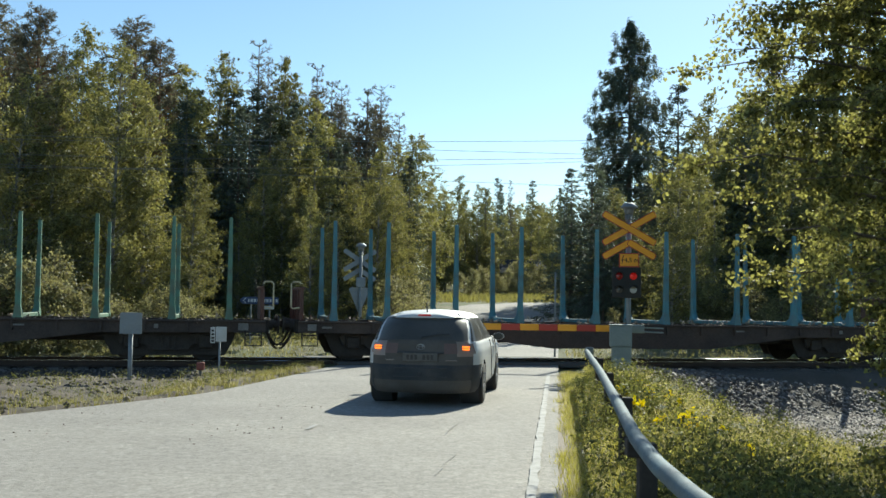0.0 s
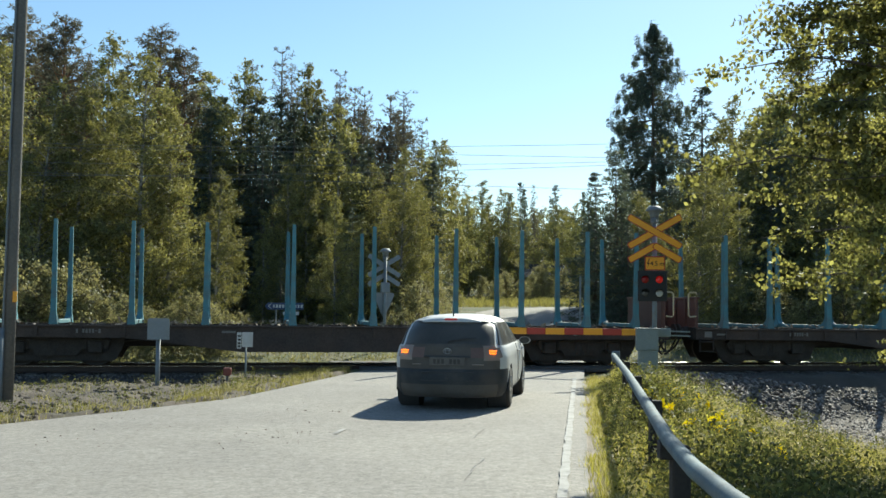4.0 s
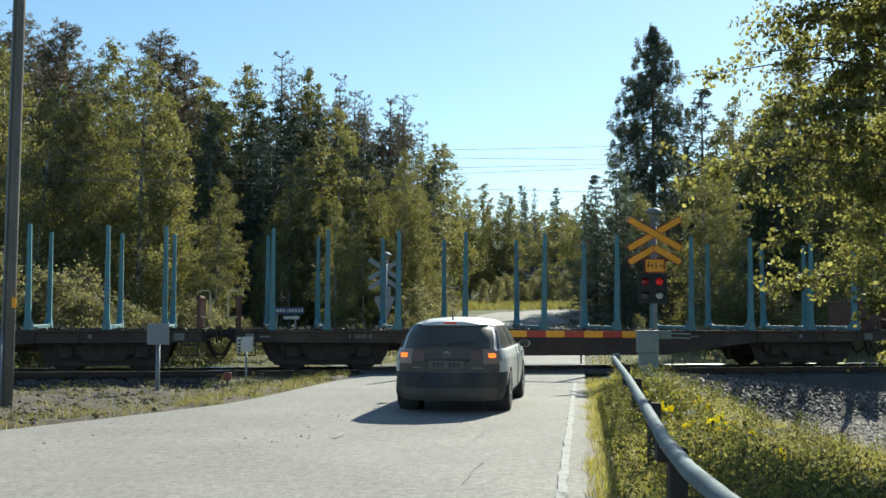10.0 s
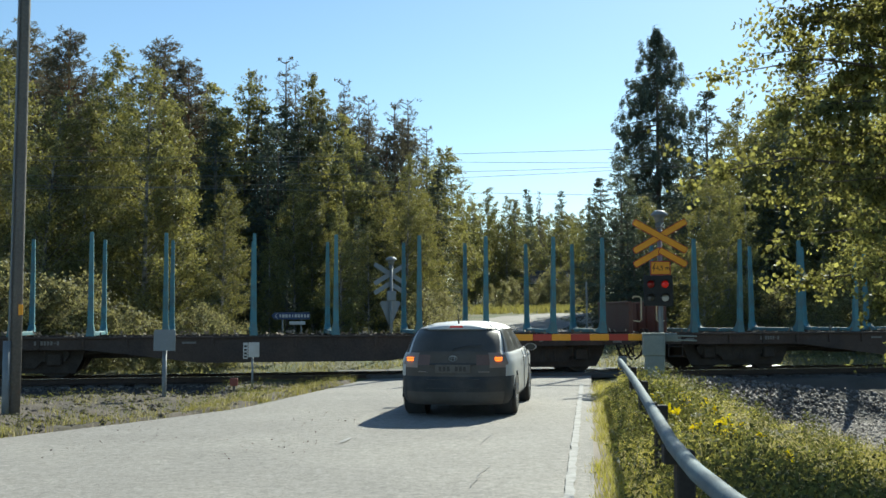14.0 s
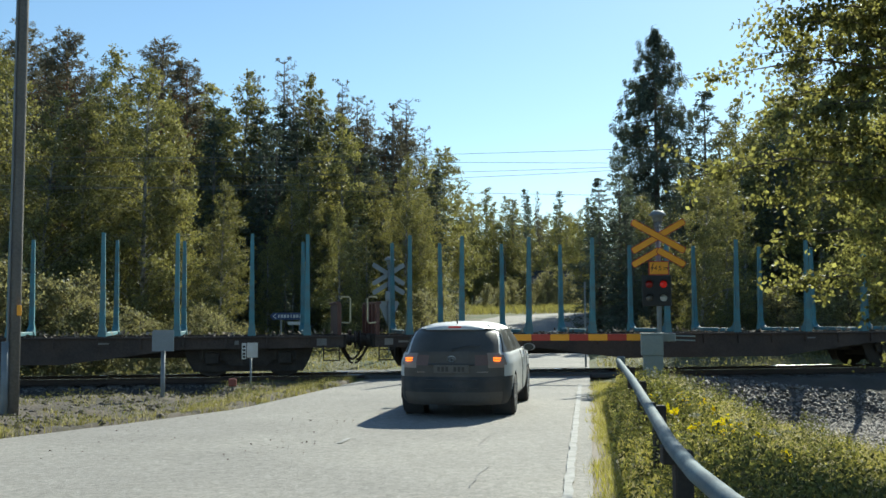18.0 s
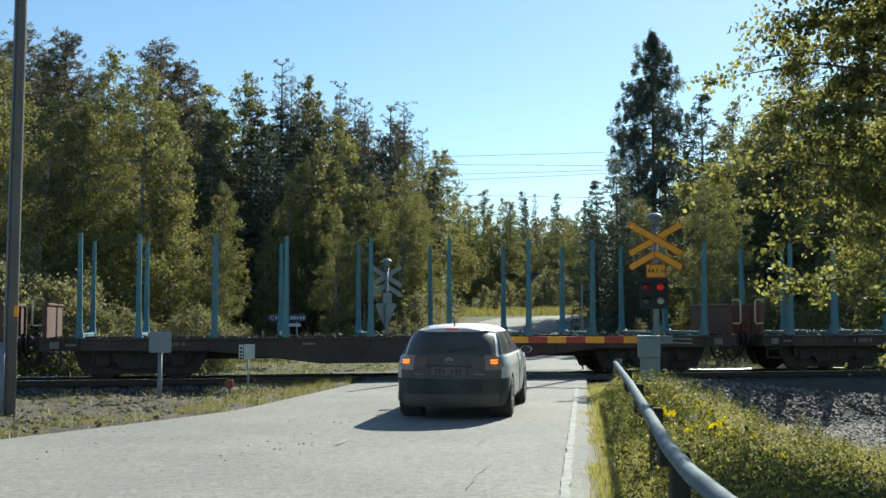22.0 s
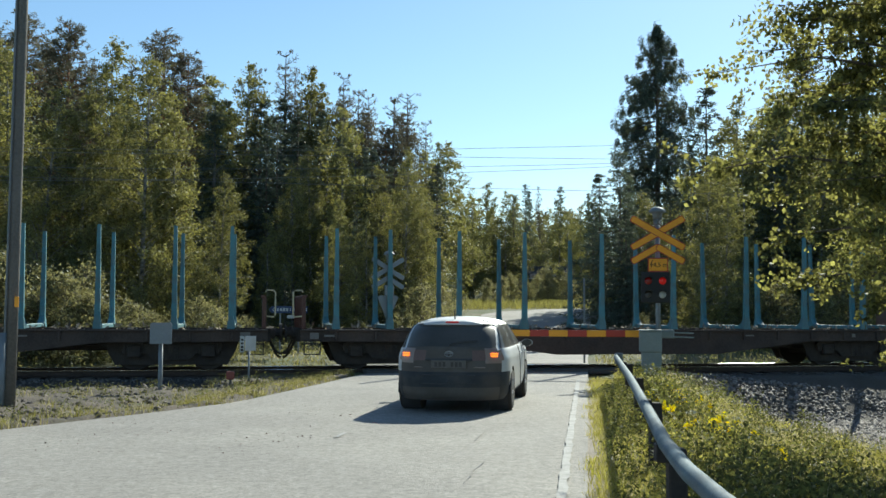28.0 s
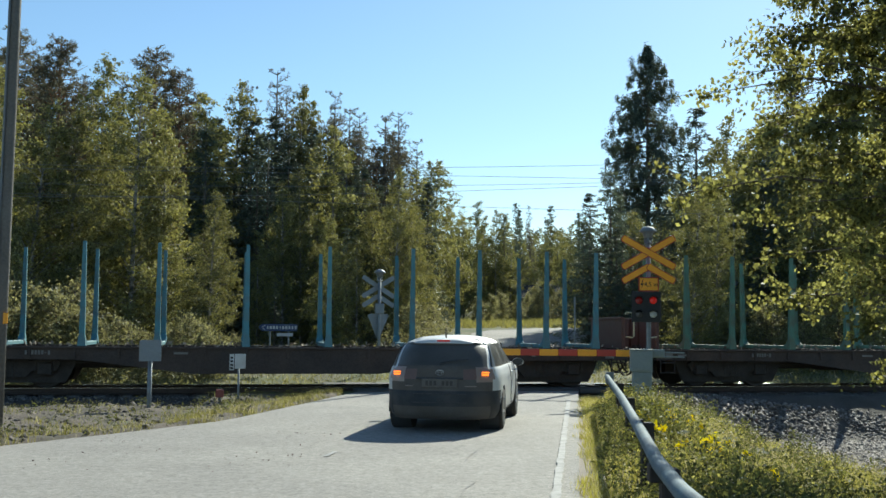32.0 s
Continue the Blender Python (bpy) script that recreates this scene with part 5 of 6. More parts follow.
def birch_meshes(seed, h, r, count, leaf, low=0.05, limbs=80, clump=0.27, open_top=0.0):
    """A birch: rising limbs, a peaked crown in leafy clumps, and a thin whippy top."""
    rng = np.random.default_rng(seed)
    bm = bmesh.new()
    bend = rng.normal(0, 0.25, 2)
    spine = lambda f: np.array([bend[0] * f * f, bend[1] * f * f, h * f])
    tube(bm, [tuple(spine(f) + (np.array([0, 0, -0.4]) if f == 0 else 0)) for f in (0, 0.2, 0.45, 0.7, 0.98)], [0.0095 * h, 0.008 * h, 0.006 * h, 0.0035 * h, 0.008], 8)
    lobes = [(rng.uniform(0, 2 * math.pi), rng.uniform(0.1, 0.9)) for k in range(5)]
    mids, radii = [], []
    for i in range(limbs):
        f = low + (0.99 - low) * ((i + rng.uniform(0, 1)) / limbs)
        g0 = (f - low) / (1.0 - low)
        a = rng.uniform(0, 2 * math.pi)
        bulge = 1 + 0.22 * sum(math.cos(a - p) * math.exp(-((g0 - q) / 0.16) ** 2) for p, q in lobes)
        prof = max(0.0, 1 - g0 ** 1.25) ** 0.72 * (0.66 + 0.34 * smooth_step(0, 0.25, g0))
        ln = r * (0.05 + 0.95 * prof) * rng.uniform(0.6, 1.12) * bulge
        out = np.array([math.cos(a), math.sin(a), 0])
        base, up = spine(f), rng.uniform(0.35, 0.9)
        tip = base + out * ln + np.array([0, 0, up * ln * 0.55])
        mid = base + out * ln * 0.45 + np.array([0, 0, up * ln * 0.5])
        tube(bm, [tuple(base), tuple(mid), tuple(tip)], [0.012 + 0.008 * ln, 0.008 + 0.004 * ln, 0.005], 3, False)
        for g in np.sqrt(rng.uniform(0.05, 1.08, max(3, int(ln * 7.5)))):
            q = base + (mid - base) * g * 2 if g < 0.5 else mid + (tip - mid) * (g * 2 - 1)
            mids.append(q + rng.normal(0, 0.16, 3) * (0.5 + 0.3 * ln) - np.array([0, 0, rng.uniform(0, 0.25) * ln ** 0.5]))
            radii.append(clump * rng.uniform(0.55, 1.25) * (0.5 + 0.5 * (1 - g0 ** 3)) * (1 - open_top * g0))
    each = max(4, count // len(mids))
    at, off = in_balls(rng, mids, radii, each, (1, 1, 0.85))
    at = at + rng.normal(0, 0.10, at.shape) * (rng.uniform(0, 1, len(at)) < 0.5)[:, None]
    return bm, flakes(rng, at, leaf)


def near_birch_meshes(seed, h, r, count, leaf, low, limbs, boughs=()):
    """A birch close by: whole diamond leaves in sprays along twigs; boughs are long limbs by their tips."""
    rng = np.random.default_rng(seed)
    bm = bmesh.new()
    tube(bm, [(0, 0, -0.4), (0.06, 0.05, h * 0.3), (0.0, 0.1, h * 0.6), (0.1, 0, h * 0.97)], [0.12, 0.10, 0.06, 0.01], 10)
    runs = []
    for i in range(limbs):
        f = low + (0.97 - low) * (i + rng.uniform(0, 1)) / limbs
        prof = math.sin(math.pi * ((f - low) / (1.04 - low)) ** 0.62) ** 0.7
        a, ln = rng.uniform(0, 2 * math.pi), r * (0.25 + 0.75 * prof) * rng.uniform(0.6, 1.04)
        out = np.array([math.cos(a), math.sin(a), 0])
        runs.append((np.array([0, 0, h * f]), np.array([0, 0, h * f]) + out * ln + np.array([0, 0, ln * rng.uniform(-0.05, 0.4)]), ln))
    for bx, by, bz in boughs:
        tip = np.array([bx, by, bz])
        root = np.array([0, 0, max(0.6, bz - 0.9)])
        runs.append((root, tip, float(np.linalg.norm(tip - root))))
    total, at, ways = sum(q[2] for q in runs), [], []
    for base, tip, ln in runs:
        sag = np.array([0, 0, 0.10 * ln])
        path = lambda g: base + (tip - base) * g + sag * math.sin(math.pi * g) - np.array([0, 0, 0.05 * ln * g ** 3])
        tube(bm, [tuple(path(g)) for g in (0, 0.35, 0.7, 1.0)], [0.012 + 0.011 * ln, 0.010 + 0.006 * ln, 0.012, 0.004], 4, False)
        twigs = max(4, int(ln * 8))
        each = max(5, int(count * ln / total / twigs * (0.65 if ln > 3.2 else 1.0)))
        for k in range(twigs):
            g = rng.uniform(0.15, 1.0) ** 0.75
            q = path(g)
            way = (tip - base) / ln * 0.5 + rng.normal(0, 0.6, 3) * np.array([1, 1, 0.5])
            end = q + way * rng.uniform(0.25, 0.6) - np.array([0, 0, rng.uniform(0.0, 0.28)])
            if k % 2 == 0:
                tube(bm, [tuple(q), tuple(end)], [0.006, 0.002], 3, False)
            t = rng.uniform(0.05, 1.05, each)[:, None]
            at.append(q + (end - q) * t + rng.normal(0, 0.045, (each, 3)))
    return bm, leaves(rng, np.concatenate(at), leaf, 0.5, 0.72)


def tree(name, meshes, bark, leaf, m, label, group, crown_words=""):
    t = thing(name, m, label, "tree", group)
    part("trunk", meshes[0], bark, t, "", True)
    quad_mesh("crown", meshes[1], leaf, t, crown_words, meshes[1].shape[1])
    return t


def plant(kinds, x, y, scale, turn, seen, slim=1.0):
    src = kinds[seen % len(kinds)]
    copy_thing(src, Matrix.Translation((x, y, land(x, y) - 0.05)) @ Matrix.Rotation(turn, 4, "Z") @ Matrix.Diagonal((scale * slim, scale * slim, scale, 1)))


BACK_ROW = 125.0


def kinds_of(name, x0, made, bark, leaf, label, group):
    out = []
    for i, meshes in enumerate(made):
        x = x0 + i * 5
        out.append(tree(name, meshes, bark, leaf, pose(x, BACK_ROW, land(x, BACK_ROW)), label, group))
    return out


SPRUCES = kinds_of("spruce_tree", -90, [spruce_meshes(s, 14, r, n, 9500) for s, r, n in ((1, 2.7, 40), (2, 2.3, 42), (3, 3.0, 38))], M_BARK, M_SPRUCE, "dark green spruce with drooping branches", "spruces of the wood")
PINES = kinds_of("pine_tree", -74, [pine_meshes(s, 16, r, 19000, low) for s, r, low in ((5, 2.5, 0.33), (6, 2.3, 0.36), (7, 2.8, 0.30))], M_PINEBARK, M_PINE, "tall pine with an orange-brown trunk and a rounded tufted crown", "pines of the wood")
SLIM_PINES = kinds_of("pine_tree", -58, [pine_meshes(s, 15, r, 8500, low, top) for s, r, low, top in ((21, 2.1, 0.18, 0.24), (22, 1.8, 0.22, 0.34), (23, 2.3, 0.15, 0.18))], M_BARK, M_PINE, "slender pine with a thin open top", "pines of the wood")
EDGE_BIRCHES = kinds_of("birch_tree", -42, [birch_meshes(s, 12, r, 24000, 0.1, 0.05, 100, 0.30) for s, r in ((11, 2.9), (12, 2.6), (13, 3.2))], M_BIRCHBARK, M_LEAF, "leafy birch with a white trunk at the wood's edge", "birches of the wood")
BIRCHES = kinds_of("birch_tree", -27, [birch_meshes(s, 12, r, 14000, 0.125, 0.04, 80, 0.34, 0.15) for s, r in ((14, 2.8), (15, 2.4), (16, 2.1))], M_BIRCHBARK, M_LEAF, "leafy birch with a peaked crown", "birches of the wood")
BACK_SPRUCES = kinds_of("spruce_tree", -12, [spruce_meshes(s, 14, r, n, 3600) for s, r, n in ((4, 2.6, 28), (8, 2.1, 30))], M_BARK, M_SPRUCE, "dark green spruce deep in the wood", "spruces of the wood")
BACK_BIRCHES = kinds_of("birch_tree", -2, [birch_meshes(s, 12, r, 5600, 0.19, 0.03, 50, 0.42) for s, r in ((17, 3.1), (18, 2.7), (19, 2.9))], M_BIRCHBARK, M_LEAF, "leafy birch deep in the wood", "birches of the wood")
GREAT = tree("spruce_tree", great_spruce_meshes(9, 21.0, 3.5, 52, 62), M_BARK, M_SPRUCE, pose(15.0, 75, land(15.0, 75) - 0.9), "tall dense dark spruce standing above the other trees", "spruces of the wood")


FAMILIES = {"P": (PINES, 16.0), "L": (SLIM_PINES, 15.0), "E": (EDGE_BIRCHES, 12.0), "B": (BIRCHES, 12.0), "S": (SPRUCES, 14.0), "b": (BACK_BIRCHES, 12.0), "s": (BACK_SPRUCES, 14.0)}
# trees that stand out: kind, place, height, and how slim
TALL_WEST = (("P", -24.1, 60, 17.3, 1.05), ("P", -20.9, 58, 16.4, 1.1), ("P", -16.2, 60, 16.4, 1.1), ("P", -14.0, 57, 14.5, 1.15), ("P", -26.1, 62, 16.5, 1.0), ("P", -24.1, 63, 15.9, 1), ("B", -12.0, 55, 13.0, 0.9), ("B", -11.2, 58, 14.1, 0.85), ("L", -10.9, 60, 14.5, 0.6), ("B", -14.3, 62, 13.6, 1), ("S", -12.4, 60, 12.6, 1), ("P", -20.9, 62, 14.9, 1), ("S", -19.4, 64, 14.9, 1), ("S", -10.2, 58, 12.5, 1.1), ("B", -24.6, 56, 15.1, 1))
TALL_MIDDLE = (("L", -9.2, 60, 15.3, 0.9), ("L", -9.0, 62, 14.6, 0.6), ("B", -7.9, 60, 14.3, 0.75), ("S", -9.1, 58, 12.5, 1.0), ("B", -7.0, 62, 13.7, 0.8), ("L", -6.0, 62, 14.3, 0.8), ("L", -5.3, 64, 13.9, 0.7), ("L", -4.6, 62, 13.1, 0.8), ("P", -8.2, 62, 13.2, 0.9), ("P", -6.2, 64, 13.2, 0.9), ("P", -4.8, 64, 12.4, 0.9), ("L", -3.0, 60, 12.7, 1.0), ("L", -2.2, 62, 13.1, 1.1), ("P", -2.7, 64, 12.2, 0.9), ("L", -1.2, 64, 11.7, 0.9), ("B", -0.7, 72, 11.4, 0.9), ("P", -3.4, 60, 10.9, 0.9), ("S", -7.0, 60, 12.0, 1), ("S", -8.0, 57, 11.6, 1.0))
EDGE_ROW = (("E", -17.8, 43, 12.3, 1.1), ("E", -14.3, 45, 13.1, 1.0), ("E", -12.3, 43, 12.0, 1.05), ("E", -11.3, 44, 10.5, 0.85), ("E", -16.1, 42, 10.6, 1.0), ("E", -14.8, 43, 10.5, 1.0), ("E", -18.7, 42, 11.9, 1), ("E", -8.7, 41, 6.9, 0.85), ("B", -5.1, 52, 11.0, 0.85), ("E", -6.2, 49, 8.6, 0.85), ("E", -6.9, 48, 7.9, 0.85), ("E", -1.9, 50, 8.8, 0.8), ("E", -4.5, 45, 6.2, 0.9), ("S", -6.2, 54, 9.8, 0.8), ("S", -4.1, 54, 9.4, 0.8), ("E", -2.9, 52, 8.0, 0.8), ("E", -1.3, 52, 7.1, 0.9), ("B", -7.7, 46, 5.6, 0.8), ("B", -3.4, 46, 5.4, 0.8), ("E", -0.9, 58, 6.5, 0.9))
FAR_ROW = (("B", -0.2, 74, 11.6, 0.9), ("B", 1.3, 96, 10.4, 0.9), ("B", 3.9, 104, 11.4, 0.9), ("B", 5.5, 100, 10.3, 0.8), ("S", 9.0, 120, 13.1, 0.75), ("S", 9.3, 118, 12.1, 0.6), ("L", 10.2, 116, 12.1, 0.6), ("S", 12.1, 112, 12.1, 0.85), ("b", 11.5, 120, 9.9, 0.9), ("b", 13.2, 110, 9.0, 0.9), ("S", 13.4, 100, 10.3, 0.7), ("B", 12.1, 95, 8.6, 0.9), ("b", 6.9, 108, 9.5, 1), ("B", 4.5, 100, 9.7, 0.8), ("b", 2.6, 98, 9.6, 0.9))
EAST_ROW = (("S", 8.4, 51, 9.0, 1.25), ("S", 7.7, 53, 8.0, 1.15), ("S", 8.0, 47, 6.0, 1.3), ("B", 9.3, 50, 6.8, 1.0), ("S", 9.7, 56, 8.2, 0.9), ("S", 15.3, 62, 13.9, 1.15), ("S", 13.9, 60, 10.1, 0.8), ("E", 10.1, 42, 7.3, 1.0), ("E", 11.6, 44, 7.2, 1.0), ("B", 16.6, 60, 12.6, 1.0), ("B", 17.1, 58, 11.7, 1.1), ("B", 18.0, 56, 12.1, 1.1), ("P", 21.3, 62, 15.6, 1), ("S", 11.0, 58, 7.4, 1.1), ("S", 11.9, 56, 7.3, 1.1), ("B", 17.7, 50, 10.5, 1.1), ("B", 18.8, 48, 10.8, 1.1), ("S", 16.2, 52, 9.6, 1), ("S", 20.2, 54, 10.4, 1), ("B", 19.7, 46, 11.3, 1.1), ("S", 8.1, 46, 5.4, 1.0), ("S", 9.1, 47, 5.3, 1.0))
pick = random.Random(8)
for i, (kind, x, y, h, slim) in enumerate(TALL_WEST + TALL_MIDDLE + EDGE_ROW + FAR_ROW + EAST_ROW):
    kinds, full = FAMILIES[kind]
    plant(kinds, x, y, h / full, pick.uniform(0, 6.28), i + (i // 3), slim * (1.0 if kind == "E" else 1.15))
# the wood goes on behind and to both sides
for i in range(48):
    if i % 3 == 0:
        x, y = pick.uniform(-75, -26), pick.uniform(42, 95)
    elif i % 3 == 1:
        x, y = pick.uniform(30, 80), pick.uniform(45, 100)
    else:
        x, y = pick.uniform(-36, -4), pick.uniform(70, 110)
    kinds, s = pick.choice(((BACK_SPRUCES, 0.8), (BACK_BIRCHES, 0.85), (BACK_SPRUCES, 0.75)))
    plant(kinds, x, y, s * pick.uniform(0.8, 1.05), pick.uniform(0, 6.28), pick.randrange(12))
# low far trees behind the bend
for i in range(54):
    d, px = pick.uniform(96, 175), pick.uniform(800, 1060)
    x = by_ray(px, d)
    plant((BACK_SPRUCES, BACK_BIRCHES, BACK_BIRCHES)[i % 3], x, d, (pick.uniform(0.060, 0.088) * d + 3.0 - 0.5 * land(x, d)) / 14.0, pick.uniform(0, 6.28), pick.randrange(12), 1.1)
# the wood's dark inside: crowns closed up well below its skyline
SKYLINE = ((-60, 95), (20, 90), (110, 90), (150, 130), (240, 140), (300, 110), (345, 150), (380, 165), (430, 160), (500, 180), (540, 170), (600, 190), (640, 200), (700, 225), (740, 235), (775, 280), (800, 330))


def skyline(px):
    for (a, p), (b, q) in zip(SKYLINE, SKYLINE[1:]):
        if px <= b:
            return p + (q - p) * (px - a) / (b - a)
    return 330


for i in range(60):
    px, d = -65 + (i * 0.618034 % 1.0) * 840, pick.uniform(50, 76)
    top = skyline(px) + 12 + abs(pick.gauss(0, 60))
    x = by_ray(px, d)
    h = 1.54 + (562 - top) / 1880.0 * d - land(x, d)
    kinds, full = ((BACK_SPRUCES, 14.0), (BACK_BIRCHES, 12.0), (BACK_SPRUCES, 14.0), (SPRUCES, 14.0))[i % 4]
    plant(kinds, x, d, h / full, pick.uniform(0, 6.28), pick.randrange(12), 1.15)
# the same to the east of the road, behind the near birch
EAST_TOPS = ((1040, 345), (1075, 320), (1110, 300), (1150, 335), (1200, 330), (1235, 270), (1262, 215), (1300, 200), (1380, 175), (1480, 130), (1660, 80))
for i in range(46):
    px, d = 1045 + (i * 0.618034 % 1.0) * 600, pick.uniform(50, 76)
    top = next(p + (q - p) * (px - a) / (b - a) for (a, p), (b, q) in zip(EAST_TOPS, EAST_TOPS[1:]) if px <= b) + 15 + abs(pick.gauss(0, 60))
    x = by_ray(px, d)
    kinds, full = ((BACK_SPRUCES, 14.0), (BACK_BIRCHES, 12.0), (BIRCHES, 12.0), (SPRUCES, 14.0))[i % 4]
    plant(kinds, x, d, (1.54 + (562 - top) / 1880.0 * d - land(x, d)) / full, pick.uniform(0, 6.28), pick.randrange(12), 1.1)

# ---- bushes, the near birch, grass and stones ----
BUSHES = []
for i, (sd, r) in enumerate(((31, 1.15), (32, 0.95), (33, 1.3))):
    t = thing("bush", pose(-30 + i * 4, 60, land(-30 + i * 4, 60)), "pale green leafy bush at the wood's edge", "bush", "bushes beyond the line")
    bm, lv = birch_meshes(sd, 2.3, r, 5200, 0.072, 0.02, 38, 0.2)
    part("stem", bm, M_BARK, t)
    quad_mesh("foliage", lv, M_FARLEAF, t)
    BUSHES.append(t)
bp = random.Random(17)
LOW_WEST = ((10, 34, 3.5), (55, 33.6, 3.1), (88, 34.4, 2.7), (122, 33.8, 2.9), (158, 34.2, 2.3), (-30, 34, 3.6), (195, 34.6, 1.9), (232, 34, 2.1), (268, 34.8, 1.7), (312, 35, 1.8), (345, 35.4, 2.1), (378, 35, 1.9), (408, 35.6, 1.5), (30, 36.5, 3.4), (140, 37, 3.2), (435, 40, 1.4), (470, 42, 0.9), (540, 44, 1.0), (575, 43, 1.2), (600, 41, 0.9), (635, 44, 1.0), (700, 42, 1.7), (722, 40, 1.5), (740, 43, 2.6), (765, 46, 2.4), (780, 50, 2.2), (800, 62, 1.6))
LOW_EAST = ((930, 84, 1.8), (945, 86, 2.2), (965, 88, 2.4), (985, 90, 2.2), (1130, 44, 1.4), (1310, 43, 2.2), (1370, 42, 2.6), (1430, 41, 2.8), (1500, 42, 3.0), (1560, 41, 2.8), (900, 84, 2.4), (880, 80, 2.2), (855, 82, 2.0), (960, 90, 3.0), (1000, 86, 2.6))
for px, d, h in LOW_WEST + LOW_EAST:
    x = by_ray(px, d)
    copy_thing(BUSHES[bp.randrange(3)], Matrix.Translation((x, d, land(x, d) - 0.1)) @ Matrix.Rotation(bp.uniform(0, 6.28), 4, "Z") @ Matrix.Scale(h / 2.3, 4))
# undergrowth inside the wood
for i in range(36):
    px, d = bp.uniform(-60, 780), bp.uniform(45, 60)
    if i % 3 == 0:
        px, d = bp.uniform(1060, 1640), bp.uniform(46, 60)
    x = by_ray(px, d)
    kinds, full = (BACK_SPRUCES, 14.0) if 330 < px < 720 or i % 2 else (BACK_BIRCHES, 12.0)
    plant(kinds, x, d, bp.uniform(3.2, 6.0) / full, bp.uniform(0, 6.28), bp.randrange(12))

BOUGHS = ((-3.9, 0.4, 5.6), (-3.0, 0.4, 6.2), (-2.6, 0.2, 6.5), (-2.0, -0.3, 6.6), (-1.4, 0.3, 6.7), (-3.0, 0.9, 5.4), (-4.3, 0.4, 4.35), (-3.2, 0.9, 4.67), (-3.3, 0.4, 4.03), (-3.5, -0.1, 3.5), (-3.2, 0.4, 3.0), (-2.7, 0.9, 6.03), (-3.0, -0.6, 5.0), (-3.0, -0.6, 4.1), (-1.75, 1.0, 2.7), (-1.5, 0.9, 2.2), (-3.2, 0.6, 5.1), (-3.3, 0.2, 5.8), (-2.9, 0.5, 4.75), (-2.6, 0.6, 5.6), (-2.3, 1.0, 7.0), (-2.9, 0.2, 6.7), (-1.8, 0.8, 7.3), (-3.1, 0.6, 6.35), (-2.0, 0.2, 6.9))
near_birch = tree("birch_tree", near_birch_meshes(41, 11.0, 3.15, 112000, 0.066, 0.18, 112, BOUGHS), M_BARK, M_LEAF_NEAR, pose(7.25, 12.6, -0.9), "near birch with leafy branches in the sun", "", "broad green leaves, some lit from behind")
copy_thing(near_birch, pose(8.9, 17.4, -1.2, 0, 0, 205) @ Matrix.Scale(0.86, 4))
side_bush = tree("young_birch", near_birch_meshes(43, 2.5, 0.75, 2200, 0.075, 0.05, 26), M_BARK, M_LEAF_NEAR, pose(6.5, 13.6, -1.2), "young birch at the foot of a larger birch", "")


def stuff(name, verts, material, label, n=3):
    ob = quad_mesh(name, verts, material, None, label, n)
    return tagged(ob, kind="stuff")


def blades(rng, at, tall, wide, lean=0.35):
    k = len(at)
    a = rng.uniform(0, 2 * math.pi, k)
    s = np.stack([np.cos(a), np.sin(a), np.zeros(k)], 1) * (wide * rng.uniform(0.6, 1.4, k))[:, None] / 2
    h = tall * rng.uniform(0.45, 1.25, k)
    tip = at + rng.normal(0, 1, (k, 3)) * np.array([1, 1, 0]) * (lean * h)[:, None]
    tip[:, 2] = at[:, 2] + h
    return np.stack([at - s, at + s, tip], 1)


def on_land(xy):
    return np.array([(x, y, land(x, y) - 0.02) for x, y in xy])


def scatter(rng, k, x0, x1, y0, y1, keep):
    out = []
    while len(out) < k:
        for x, y in zip(rng.uniform(x0, x1, 4000), rng.uniform(y0, y1, 4000)):
            if rng.random() < keep(x, y):
                out.append((x, y))
    return out[:k]


rng = np.random.default_rng(77)


def patchy(x, y, s=0.5):
    return max(0.0, min(1.0, 0.55 + 1.1 * noise.noise(Vector((x * s, y * s, 9)))))


def verge(x, y):
    """Grass beyond the guard rail, thinning out into the gravel."""
    e = x - rail_x(y)
    v, u = across(x, y)
    if e < 0.08 or v > -1.9:
        return 0
    edge = 2.3 + 0.40 * (24.5 - y) + 0.5 * noise.noise(Vector((x * 0.7, y * 0.7, 2)))
    f = 1 - smooth_step(edge, edge + 1.6, e)
    if y < 14.5:
        f = max(f, 1 - smooth_step(12.5, 15.0, y + 0.25 * (x - 5)))
    return f * (0.35 + 0.65 * patchy(x, y)) * (1.0 if e > 0.1 else 0.5) * (0.3 + 0.7 * smooth_step(8.5, 13.0, y))


xy = scatter(rng, 68000, 0.6, 9.5, 7.0, 26.0, verge)
at = on_land(xy)
tuft = np.array([(0.55 + 0.9 * patchy(x, y, 1.4)) * (0.45 + 0.55 * smooth_step(0.1, 0.7, x - rail_x(y))) for x, y, z in at])
stuff("verge_grass", blades(rng, at[:54000], 0.27 * tuft[:54000], 0.014), M_VERGE, "rank green grass on the verge")
stuff("verge_straw", blades(rng, at[54000:], 0.34 * tuft[54000:], 0.008), M_STRAW, "dry pale grass stalks on the verge")


